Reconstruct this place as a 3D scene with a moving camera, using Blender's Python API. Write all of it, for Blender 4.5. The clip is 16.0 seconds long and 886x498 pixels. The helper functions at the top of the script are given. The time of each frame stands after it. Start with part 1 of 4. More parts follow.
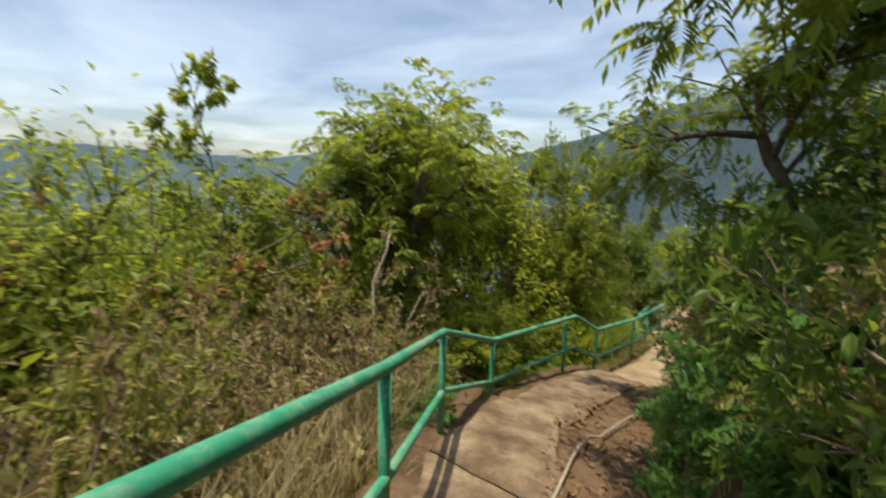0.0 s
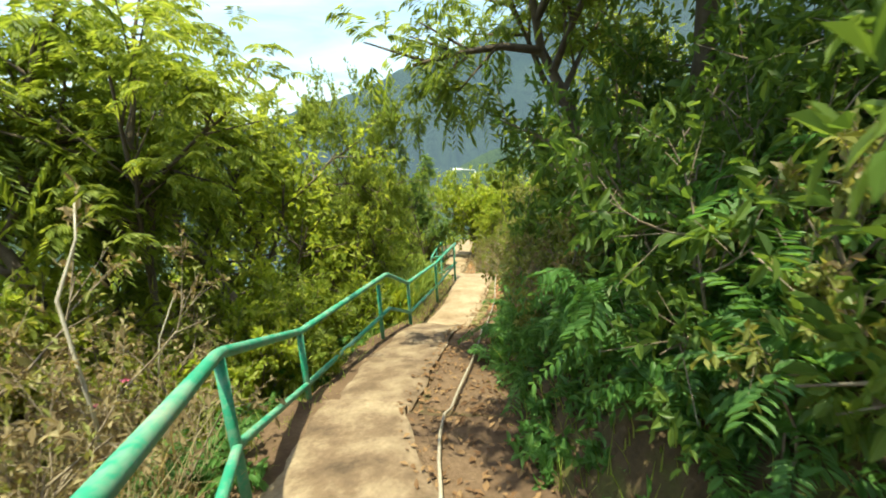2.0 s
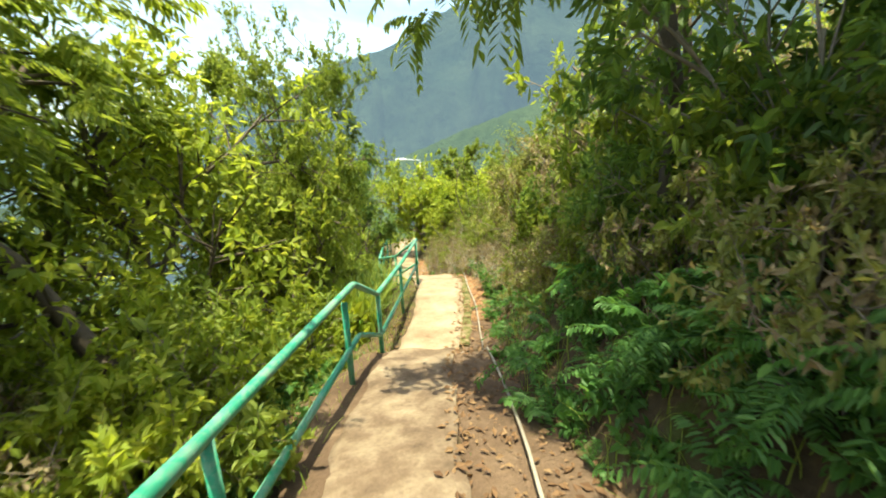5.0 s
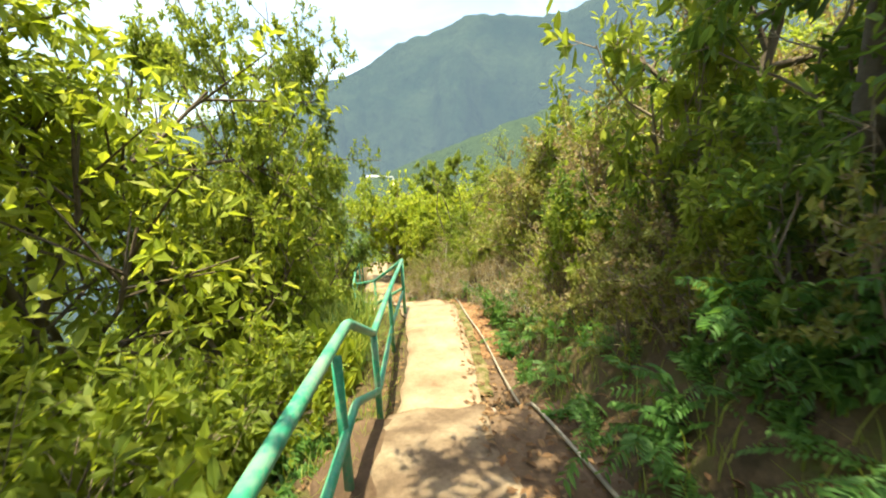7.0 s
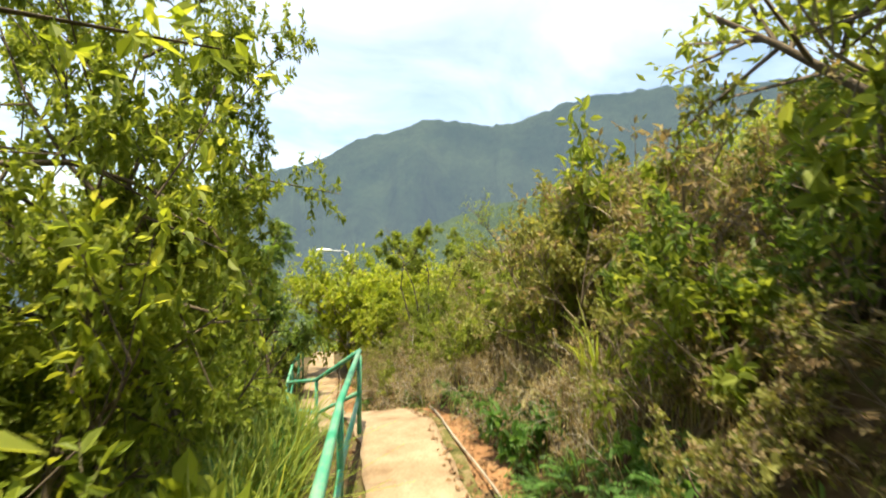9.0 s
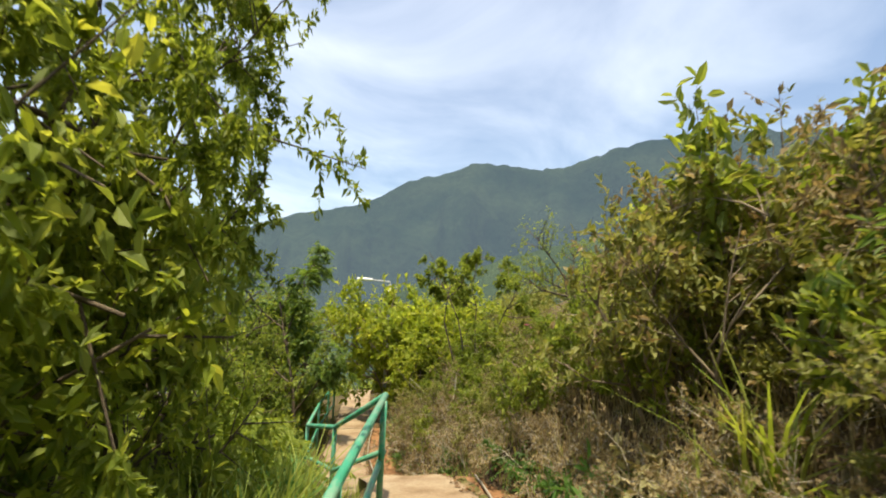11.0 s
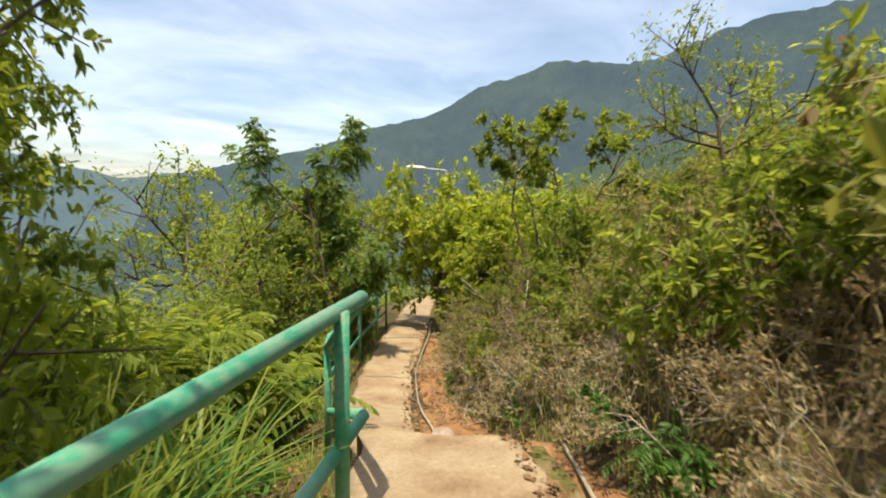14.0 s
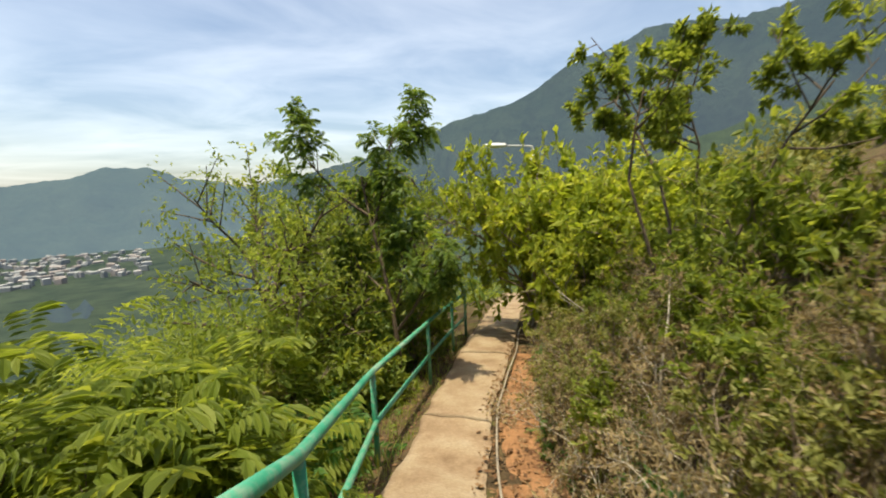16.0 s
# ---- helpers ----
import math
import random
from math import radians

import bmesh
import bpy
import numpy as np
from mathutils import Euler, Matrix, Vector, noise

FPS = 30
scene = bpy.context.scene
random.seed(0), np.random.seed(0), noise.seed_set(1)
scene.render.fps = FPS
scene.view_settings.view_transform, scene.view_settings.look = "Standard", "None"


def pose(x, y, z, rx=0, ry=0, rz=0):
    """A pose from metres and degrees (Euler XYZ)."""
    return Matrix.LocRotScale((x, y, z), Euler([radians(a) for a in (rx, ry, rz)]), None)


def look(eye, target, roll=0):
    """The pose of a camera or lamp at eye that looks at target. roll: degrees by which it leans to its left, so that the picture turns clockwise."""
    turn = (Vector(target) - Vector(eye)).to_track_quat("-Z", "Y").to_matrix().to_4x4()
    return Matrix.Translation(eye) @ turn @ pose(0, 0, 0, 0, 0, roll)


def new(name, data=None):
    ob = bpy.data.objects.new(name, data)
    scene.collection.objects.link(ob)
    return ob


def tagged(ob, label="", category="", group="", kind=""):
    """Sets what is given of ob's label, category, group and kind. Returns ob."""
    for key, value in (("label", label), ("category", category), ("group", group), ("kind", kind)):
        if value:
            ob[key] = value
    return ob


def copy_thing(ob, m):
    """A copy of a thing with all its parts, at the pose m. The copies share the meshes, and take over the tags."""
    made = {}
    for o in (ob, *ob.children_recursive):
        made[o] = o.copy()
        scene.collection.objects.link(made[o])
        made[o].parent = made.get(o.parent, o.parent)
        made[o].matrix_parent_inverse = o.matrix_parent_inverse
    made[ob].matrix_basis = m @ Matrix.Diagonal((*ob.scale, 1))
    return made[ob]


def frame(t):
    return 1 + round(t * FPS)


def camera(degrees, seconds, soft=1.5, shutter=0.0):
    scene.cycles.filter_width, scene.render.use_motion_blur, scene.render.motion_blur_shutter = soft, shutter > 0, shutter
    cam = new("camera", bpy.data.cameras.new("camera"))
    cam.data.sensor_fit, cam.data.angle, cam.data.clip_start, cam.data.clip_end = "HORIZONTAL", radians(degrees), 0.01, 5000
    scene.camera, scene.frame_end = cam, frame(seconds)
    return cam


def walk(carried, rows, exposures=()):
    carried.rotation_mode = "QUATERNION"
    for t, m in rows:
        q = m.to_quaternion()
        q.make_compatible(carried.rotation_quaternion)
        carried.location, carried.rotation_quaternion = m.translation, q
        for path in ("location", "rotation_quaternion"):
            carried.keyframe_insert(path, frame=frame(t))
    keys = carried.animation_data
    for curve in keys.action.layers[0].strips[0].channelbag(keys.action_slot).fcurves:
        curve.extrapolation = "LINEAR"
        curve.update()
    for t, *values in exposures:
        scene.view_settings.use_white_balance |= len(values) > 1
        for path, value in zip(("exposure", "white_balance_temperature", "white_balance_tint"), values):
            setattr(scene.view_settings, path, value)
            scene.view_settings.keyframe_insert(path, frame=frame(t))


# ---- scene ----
cam = camera(93.8, 16.0, 1.9, 0.4)
PATH = [
    (0, (0.705, 2.067, 0.778), (0.54, 4.034, 0.456), 1.9),
    (0.5, (0.626, 2.312, 0.639), (0.849, 4.253, 0.213), 1.9),
    (1, (0.587, 2.654, 0.592), (1.041, 4.561, 0.194), -1.8),
    (1.5, (0.585, 2.982, 0.519), (1.297, 4.791, 0.051), -4.3),
    (2, (0.699, 3.26, 0.482), (1.517, 5.015, -0.02), -2.8),
    (2.5, (0.731, 3.566, 0.407), (1.55, 5.33, -0.06), -1.3),
    (3, (0.77, 3.862, 0.284), (1.602, 5.622, -0.175), -1.0),
    (3.5, (0.827, 4.122, 0.192), (1.722, 5.845, -0.289), -1.5),
    (4, (0.857, 4.421, 0.019), (1.831, 6.093, -0.487), -2.1),
    (4.2, (0.871, 4.611, -0.013), (1.845, 6.286, -0.509), -2.8),
    (6.3, (1.217, 6.363, -0.304), (2.531, 7.76, -0.873), 0.5),
    (6.5, (1.268, 6.478, -0.417), (2.561, 7.903, -0.963), 0.6),
    (7, (1.344, 6.823, -0.468), (2.601, 8.323, -0.879), -2.5),
    (7.5, (1.616, 7.231, -0.718), (3.016, 8.637, -0.97), -0.5),
    (8, (1.899, 7.781, -0.905), (3.297, 9.2, -1.085), -0.8),
    (8.5, (2.215, 8.205, -0.917), (3.626, 9.611, -1.097), -2.4),
    (9, (2.492, 8.772, -0.958), (3.952, 10.138, -0.953), -0.0),
    (9.2, (2.615, 8.958, -0.987), (4.068, 10.33, -0.908), 1.3),
    (11.3, (3.53, 9.981, -1.36), (4.805, 11.509, -1.159), 2.7),
    (11.5, (3.652, 10.146, -1.464), (4.914, 11.687, -1.284), 2.9),
    (12, (3.982, 10.253, -1.628), (5.188, 11.848, -1.575), 1.3),
    (12.5, (4.178, 10.696, -1.756), (5.42, 12.262, -1.837), 4.2),
    (13, (4.554, 10.961, -1.761), (5.754, 12.557, -1.871), 1.6),
    (13.5, (4.864, 11.332, -1.84), (5.983, 12.981, -2.015), 0.8),
    (14, (5.22, 11.726, -1.9), (6.242, 13.43, -2.13), 1.3),
    (14.5, (5.584, 12.117, -1.974), (6.505, 13.875, -2.224), 1.1),
    (15, (5.87, 12.531, -1.981), (6.695, 14.337, -2.22), 0.5),
    (15.5, (6.051, 12.92, -1.985), (6.806, 14.758, -2.218), -0.5),
    (16, (6.236, 13.284, -2.024), (6.862, 15.164, -2.295), -2.4),
]
walk(cam, [(t, look(eye, target, roll)) for t, eye, target, roll in PATH], [(0, 0.75, 6700, 8), (1, 1.3, 6700, 0), (2, 1.65, 6600, -6), (4, 1.85, 6600, -4), (6.3, 2.0, 6800, -2), (7.2, 2.0, 7100, 2), (8, 1.9, 7300, 8), (9.2, 1.6, 7200, 6), (11.3, 1.15, 7000, 8), (13, 1.22, 7000, 8), (14.5, 1.05, 7000, 8), (16, 0.94, 7000, 8)])

# ---- world, sun, exposure ----
SUN_EL, SUN_AZ = 79.0, 235.0          # degrees; azimuth clockwise from +y
world = bpy.data.worlds.new("world")
scene.world = world
world.use_nodes = True
wn, wl = world.node_tree.nodes, world.node_tree.links
wn.clear()
sky = wn.new("ShaderNodeTexSky")
sky.sky_type = "NISHITA"
sky.sun_disc = False
sky.sun_elevation, sky.sun_rotation = radians(SUN_EL), radians(SUN_AZ)
sky.air_density, sky.dust_density, sky.ozone_density = 1.0, 2.5, 1.0
coord = wn.new("ShaderNodeTexCoord")
sep = wn.new("ShaderNodeSeparateXYZ")
wl.new(coord.outputs["Generated"], sep.inputs[0])
# clouds lie on a flat layer: divide the direction by its height
zmax = wn.new("ShaderNodeMath"); zmax.operation = "MAXIMUM"; zmax.inputs[1].default_value = 0.03
wl.new(sep.outputs["Z"], zmax.inputs[0])
zadd = wn.new("ShaderNodeMath"); zadd.operation = "ADD"; zadd.inputs[1].default_value = 0.12
wl.new(zmax.outputs[0], zadd.inputs[0])
layer = wn.new("ShaderNodeVectorMath"); layer.operation = "DIVIDE"
comb = wn.new("ShaderNodeCombineXYZ")
for k in range(3):
    wl.new(zadd.outputs[0], comb.inputs[k])
wl.new(coord.outputs["Generated"], layer.inputs[0])
wl.new(comb.outputs[0], layer.inputs[1])
stretch = wn.new("ShaderNodeMapping")
stretch.inputs["Rotation"].default_value = (0, 0, radians(35))
stretch.inputs["Scale"].default_value = (0.75, 1.05, 1.0)
wl.new(layer.outputs[0], stretch.inputs[0])
cl = wn.new("ShaderNodeTexNoise")
cl.inputs["Scale"].default_value, cl.inputs["Detail"].default_value = 1.3, 9
cl.inputs["Roughness"].default_value, cl.inputs["Distortion"].default_value = 0.52, 0.5
wl.new(stretch.outputs[0], cl.inputs["Vector"])
cr = wn.new("ShaderNodeValToRGB")
cr.color_ramp.elements[0].position, cr.color_ramp.elements[1].position = 0.36, 0.74
wl.new(cl.outputs["Fac"], cr.inputs[0])
cmul = wn.new("ShaderNodeMath"); cmul.operation = "MULTIPLY"; cmul.inputs[1].default_value = 0.85
wl.new(cr.outputs[0], cmul.inputs[0])
cmix = wn.new("ShaderNodeMix"); cmix.data_type = "RGBA"
wl.new(cmul.outputs[0], cmix.inputs["Factor"])
wl.new(sky.outputs[0], cmix.inputs["A"])
glow = wn.new("ShaderNodeVectorMath"); glow.operation = "MULTIPLY_ADD"
wl.new(sky.outputs[0], glow.inputs[0])
glow.inputs[1].default_value, glow.inputs[2].default_value = (0.8, 0.8, 0.8), (2.75, 2.8, 2.85)
wl.new(glow.outputs[0], cmix.inputs["B"])
bg = wn.new("ShaderNodeBackground")
bg.inputs["Strength"].default_value = 0.108
wl.new(cmix.outputs["Result"], bg.inputs[0])
wo = wn.new("ShaderNodeOutputWorld")
wl.new(bg.outputs[0], wo.inputs[0])

sun_data = bpy.data.lights.new("sun", "SUN")
sun_data.energy, sun_data.angle, sun_data.color = 3.5, radians(0.6), (1.0, 0.90, 0.67)
sun = new("sun", sun_data)
sa, se = radians(SUN_AZ), radians(SUN_EL)
sun.matrix_world = look((0, 0, 30), (-math.sin(sa) * math.cos(se), -math.cos(sa) * math.cos(se), 30 - math.sin(se)))


# ---- materials ----
def material(name):
    m = bpy.data.materials.new(name)
    m.use_nodes = True
    m.node_tree.nodes.clear()
    return m, m.node_tree.nodes, m.node_tree.links


def ramp(nodes, stops):
    r = nodes.new("ShaderNodeValToRGB")
    el = r.color_ramp.elements
    while len(el) < len(stops):
        el.new(0.5)
    for e, (p, c) in zip(el, stops):
        e.position, e.color = p, (*c, 1)
    return r


def noise_node(nodes, links, scale, detail=4, rough=0.6, vector=None):
    n = nodes.new("ShaderNodeTexNoise")
    n.inputs["Scale"].default_value, n.inputs["Detail"].default_value, n.inputs["Roughness"].default_value = scale, detail, rough
    if vector is not None:
        links.new(vector, n.inputs["Vector"])
    return n


def mix_rgb(nodes, links, fac, a, b, blend="MIX"):
    m = nodes.new("ShaderNodeMix")
    m.data_type, m.blend_type = "RGBA", blend
    for value, key in ((fac, "Factor"), (a, "A"), (b, "B")):
        if isinstance(value, (int, float)):
            m.inputs[key].default_value = value
        elif isinstance(value, tuple):
            m.inputs[key].default_value = (*value, 1)
        else:
            links.new(value, m.inputs[key])
    return m.outputs["Result"]


def finish(m, nodes, links, colour, rough=0.8, bump=None, bump_strength=0.3, bump_distance=0.01, metallic=0.0, specular=0.4):
    p = nodes.new("ShaderNodeBsdfPrincipled")
    if isinstance(colour, tuple):
        p.inputs["Base Color"].default_value = (*colour, 1)
    else:
        links.new(colour, p.inputs["Base Color"])
    if isinstance(rough, float):
        p.inputs["Roughness"].default_value = rough
    else:
        links.new(rough, p.inputs["Roughness"])
    p.inputs["Metallic"].default_value = metallic
    p.inputs["Specular IOR Level"].default_value = specular
    if bump is not None:
        b = nodes.new("ShaderNodeBump")
        b.inputs["Strength"].default_value, b.inputs["Distance"].default_value = bump_strength, bump_distance
        links.new(bump, b.inputs["Height"])
        links.new(b.outputs[0], p.inputs["Normal"])
    o = nodes.new("ShaderNodeOutputMaterial")
    links.new(p.outputs[0], o.inputs[0])
    return m


def two_scale(name, stops, scale, fine, rough=0.85, strength=0.4, distance=0.01, fine_mix=0.35, fine_dark=(0.3, 0.3, 0.3), specular=0.3):
    """A surface with large patches along a colour ramp, fine grain over them and relief."""
    m, n, l = material(name)
    pos = n.new("ShaderNodeNewGeometry").outputs["Position"]
    big = noise_node(n, l, scale, 5, 0.6, pos)
    small = noise_node(n, l, fine, 6, 0.7, pos)
    r = ramp(n, stops)
    l.new(big.outputs["Fac"], r.inputs[0])
    g = ramp(n, [(0.3, fine_dark), (0.65, (1, 1, 1))])
    l.new(small.outputs["Fac"], g.inputs[0])
    c = mix_rgb(n, l, fine_mix, r.outputs[0], g.outputs[0], "MULTIPLY")
    return finish(m, n, l, c, rough, small.outputs["Fac"], strength, distance, 0.0, specular)


def leaf_material(name, low, mid, high, translucent=0.4, rough=0.45, specular=0.35):
    """Leaf colours vary leaf by leaf, plant by plant; thin leaves let light through."""
    m, n, l = material(name)
    geo = n.new("ShaderNodeNewGeometry")
    info = n.new("ShaderNodeObjectInfo")
    add = n.new("ShaderNodeMath"); add.operation = "MULTIPLY_ADD"
    l.new(geo.outputs["Random Per Island"], add.inputs[0])
    add.inputs[1].default_value = 0.75
    sc = n.new("ShaderNodeMath"); sc.operation = "MULTIPLY"; sc.inputs[1].default_value = 0.25
    l.new(info.outputs["Random"], sc.inputs[0])
    l.new(sc.outputs[0], add.inputs[2])
    r = ramp(n, [(0.0, low), (0.5, mid), (1.0, high)])
    l.new(add.outputs[0], r.inputs[0])
    p = n.new("ShaderNodeBsdfPrincipled")
    l.new(r.outputs[0], p.inputs["Base Color"])
    p.inputs["Roughness"].default_value = rough
    p.inputs["Specular IOR Level"].default_value = specular
    t = n.new("ShaderNodeBsdfTranslucent")
    warm = mix_rgb(n, l, 1.0, r.outputs[0], (1.7, 1.5, 0.85), "MULTIPLY")
    l.new(warm, t.inputs[0])
    mx = n.new("ShaderNodeMixShader")
    mx.inputs[0].default_value = translucent
    l.new(p.outputs[0], mx.inputs[1])
    l.new(t.outputs[0], mx.inputs[2])
    o = n.new("ShaderNodeOutputMaterial")
    l.new(mx.outputs[0], o.inputs[0])
    return m


LEAF_FRESH = leaf_material("leaf_fresh", (0.09, 0.138, 0.022), (0.175, 0.236, 0.042), (0.30, 0.355, 0.09), 0.6, 0.5, 0.25)
LEAF_DARK = leaf_material("leaf_dark", (0.052, 0.100, 0.022), (0.10, 0.17, 0.036), (0.19, 0.27, 0.065), 0.58, 0.42, 0.35)
LEAF_EMERALD = leaf_material("leaf_emerald", (0.055, 0.13, 0.032), (0.095, 0.21, 0.055), (0.17, 0.32, 0.10), 0.55, 0.45, 0.3)
LEAF_OLIVE = leaf_material("leaf_olive", (0.095, 0.115, 0.03), (0.18, 0.20, 0.055), (0.31, 0.32, 0.12), 0.45, 0.5, 0.2)
LEAF_YELLOW = leaf_material("leaf_yellow", (0.15, 0.21, 0.025), (0.25, 0.32, 0.045), (0.40, 0.43, 0.10), 0.6, 0.5, 0.2)
LEAF_PALE = leaf_material("leaf_pale", (0.24, 0.22, 0.10), (0.38, 0.36, 0.19), (0.52, 0.49, 0.32), 0.35, 0.6, 0.15)
LEAF_DRY = leaf_material("leaf_dry", (0.14, 0.105, 0.065), (0.24, 0.19, 0.11), (0.37, 0.32, 0.19), 0.35, 0.7, 0.1)
LEAF_RED = leaf_material("leaf_red", (0.22, 0.08, 0.06), (0.32, 0.16, 0.09), (0.36, 0.27, 0.13), 0.4, 0.5, 0.2)
GRASS_GREEN = leaf_material("grass_green", (0.11, 0.16, 0.025), (0.19, 0.26, 0.045), (0.34, 0.38, 0.11), 0.5, 0.5, 0.2)
GRASS_DRY = leaf_material("grass_dry", (0.17, 0.135, 0.08), (0.28, 0.235, 0.14), (0.44, 0.40, 0.25), 0.4, 0.7, 0.1)
PETAL = leaf_material("petal_pink", (0.55, 0.12, 0.28), (0.6, 0.16, 0.34), (0.66, 0.25, 0.42), 0.4)
LITTER = leaf_material("litter", (0.09, 0.05, 0.03), (0.17, 0.10, 0.055), (0.27, 0.18, 0.10), 0.1, 0.8, 0.1)
BARK = two_scale("bark", [(0.3, (0.075, 0.055, 0.04)), (0.7, (0.17, 0.135, 0.10))], 6, 60, 0.9, 0.8, 0.01)
TWIG = two_scale("twig", [(0.3, (0.16, 0.12, 0.085)), (0.7, (0.30, 0.25, 0.19))], 9, 80, 0.9, 0.4, 0.004)
DEADWOOD = two_scale("deadwood", [(0.3, (0.34, 0.30, 0.24)), (0.7, (0.52, 0.48, 0.40))], 8, 60, 0.9, 0.4, 0.004)
CONCRETE = two_scale("sandy_concrete", [(0.25, (0.17, 0.115, 0.07)), (0.42, (0.27, 0.195, 0.13)), (0.58, (0.33, 0.26, 0.18)), (0.78, (0.39, 0.33, 0.25))], 2.1, 34, 0.95, 0.5, 0.008, 0.5, (0.42, 0.38, 0.34), 0.15)
# Stained brown slab, darkened further in place of missing dappled shade.
STONE = two_scale("weathered_shaded_slab", [(0.28, (0.085, 0.06, 0.042)), (0.44, (0.165, 0.115, 0.078)), (0.56, (0.24, 0.18, 0.125)), (0.72, (0.34, 0.27, 0.19))], 2.6, 30, 0.95, 0.7, 0.012, 0.45, (0.3, 0.27, 0.25), 0.2)
DIRT = two_scale("dirt", [(0.3, (0.08, 0.052, 0.036)), (0.5, (0.14, 0.092, 0.062)), (0.75, (0.22, 0.15, 0.10))], 1.4, 26, 1.0, 0.9, 0.02, 0.5, (0.3, 0.28, 0.25), 0.1)
CLAY = two_scale("orange_clay", [(0.3, (0.22, 0.115, 0.062)), (0.55, (0.32, 0.175, 0.09)), (0.8, (0.27, 0.185, 0.12))], 2.2, 24, 1.0, 0.8, 0.02, 0.4, (0.4, 0.36, 0.33), 0.1)
PIPE = two_scale("grey_pipe", [(0.3, (0.24, 0.20, 0.16)), (0.7, (0.40, 0.36, 0.30))], 3, 40, 0.7, 0.3, 0.003)
ROCK = two_scale("rock", [(0.3, (0.26, 0.20, 0.17)), (0.7, (0.42, 0.34, 0.29))], 4, 35, 0.95, 0.8, 0.01, 0.4)
LAMP_METAL = two_scale("lamp_metal", [(0.3, (0.42, 0.44, 0.45)), (0.7, (0.55, 0.57, 0.58))], 3, 50, 0.5, 0.1, 0.002, 0.2)
LAMP_WHITE = two_scale("lamp_white", [(0.3, (0.72, 0.75, 0.77)), (0.7, (0.80, 0.82, 0.83))], 5, 60, 0.4, 0.05, 0.001, 0.1)
RUST = two_scale("rust", [(0.3, (0.05, 0.018, 0.012)), (0.7, (0.26, 0.08, 0.04))], 20, 90, 0.9, 0.5, 0.003)


def rail_paint():
    """Green gloss paint, chalky and worn to grey and rust on the upper side in patches."""
    m, n, l = material("green_rail_paint")
    pos = n.new("ShaderNodeNewGeometry").outputs["Position"]
    big, small = noise_node(n, l, 4, 4, 0.6, pos), noise_node(n, l, 28, 5, 0.7, pos)
    g = ramp(n, [(0.3, (0.018, 0.215, 0.125)), (0.7, (0.045, 0.32, 0.205))])
    l.new(big.outputs["Fac"], g.inputs[0])
    wear = ramp(n, [(0.49, (0, 0, 0)), (0.60, (0.85, 0.85, 0.85))])
    mixed = n.new("ShaderNodeMath"); mixed.operation = "MULTIPLY_ADD"
    l.new(small.outputs["Fac"], mixed.inputs[0]); mixed.inputs[1].default_value = 0.6
    half = n.new("ShaderNodeMath"); half.operation = "MULTIPLY"; half.inputs[1].default_value = 0.45
    l.new(big.outputs["Fac"], half.inputs[0]); l.new(half.outputs[0], mixed.inputs[2])
    l.new(mixed.outputs[0], wear.inputs[0])
    chalk = ramp(n, [(0.38, (0.33, 0.28, 0.22)), (0.60, (0.14, 0.30, 0.22))])
    l.new(small.outputs["Fac"], chalk.inputs[0])
    c = mix_rgb(n, l, wear.outputs[0], g.outputs[0], chalk.outputs[0])
    rough = mix_rgb(n, l, wear.outputs[0], (0.55, 0.55, 0.55), (0.85, 0.85, 0.85))
    return finish(m, n, l, c, rough, mixed.outputs[0], 0.25, 0.002, 0.0, 0.5)


RAIL = rail_paint()


def ground_material():
    m, n, l = material("hill_ground")
    pos = n.new("ShaderNodeNewGeometry").outputs["Position"]
    big, mid, small = noise_node(n, l, 0.35, 5, 0.6, pos), noise_node(n, l, 3, 5, 0.6, pos), noise_node(n, l, 24, 6, 0.7, pos)
    near = ramp(n, [(0.32, (0.06, 0.045, 0.028)), (0.5, (0.12, 0.085, 0.05)), (0.66, (0.09, 0.10, 0.03))])
    l.new(mid.outputs["Fac"], near.inputs[0])
    green = ramp(n, [(0.35, (0.03, 0.06, 0.03)), (0.65, (0.055, 0.095, 0.045))])
    l.new(big.outputs["Fac"], green.inputs[0])
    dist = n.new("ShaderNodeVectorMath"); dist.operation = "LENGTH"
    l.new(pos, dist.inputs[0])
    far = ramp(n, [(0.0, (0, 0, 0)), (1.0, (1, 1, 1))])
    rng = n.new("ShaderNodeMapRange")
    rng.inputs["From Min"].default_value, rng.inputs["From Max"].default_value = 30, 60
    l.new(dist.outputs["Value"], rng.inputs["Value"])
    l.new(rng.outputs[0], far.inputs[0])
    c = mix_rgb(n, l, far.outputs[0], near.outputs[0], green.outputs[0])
    # Far ground shifts to dark blue-green, the valley haze put into its colour.
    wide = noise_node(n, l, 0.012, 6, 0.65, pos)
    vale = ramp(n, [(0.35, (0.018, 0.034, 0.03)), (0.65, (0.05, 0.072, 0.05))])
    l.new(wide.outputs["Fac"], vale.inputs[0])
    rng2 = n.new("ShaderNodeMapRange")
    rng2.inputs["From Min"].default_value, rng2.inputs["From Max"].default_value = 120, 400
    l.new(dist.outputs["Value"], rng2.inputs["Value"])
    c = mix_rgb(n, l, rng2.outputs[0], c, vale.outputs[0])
    g = ramp(n, [(0.3, (0.4, 0.4, 0.4)), (0.65, (1, 1, 1))])
    l.new(small.outputs["Fac"], g.inputs[0])
    c = mix_rgb(n, l, 0.5, c, g.outputs[0], "MULTIPLY")
    return finish(m, n, l, c, 1.0, small.outputs["Fac"], 0.8, 0.03, 0.0, 0.1)


GROUND = ground_material()


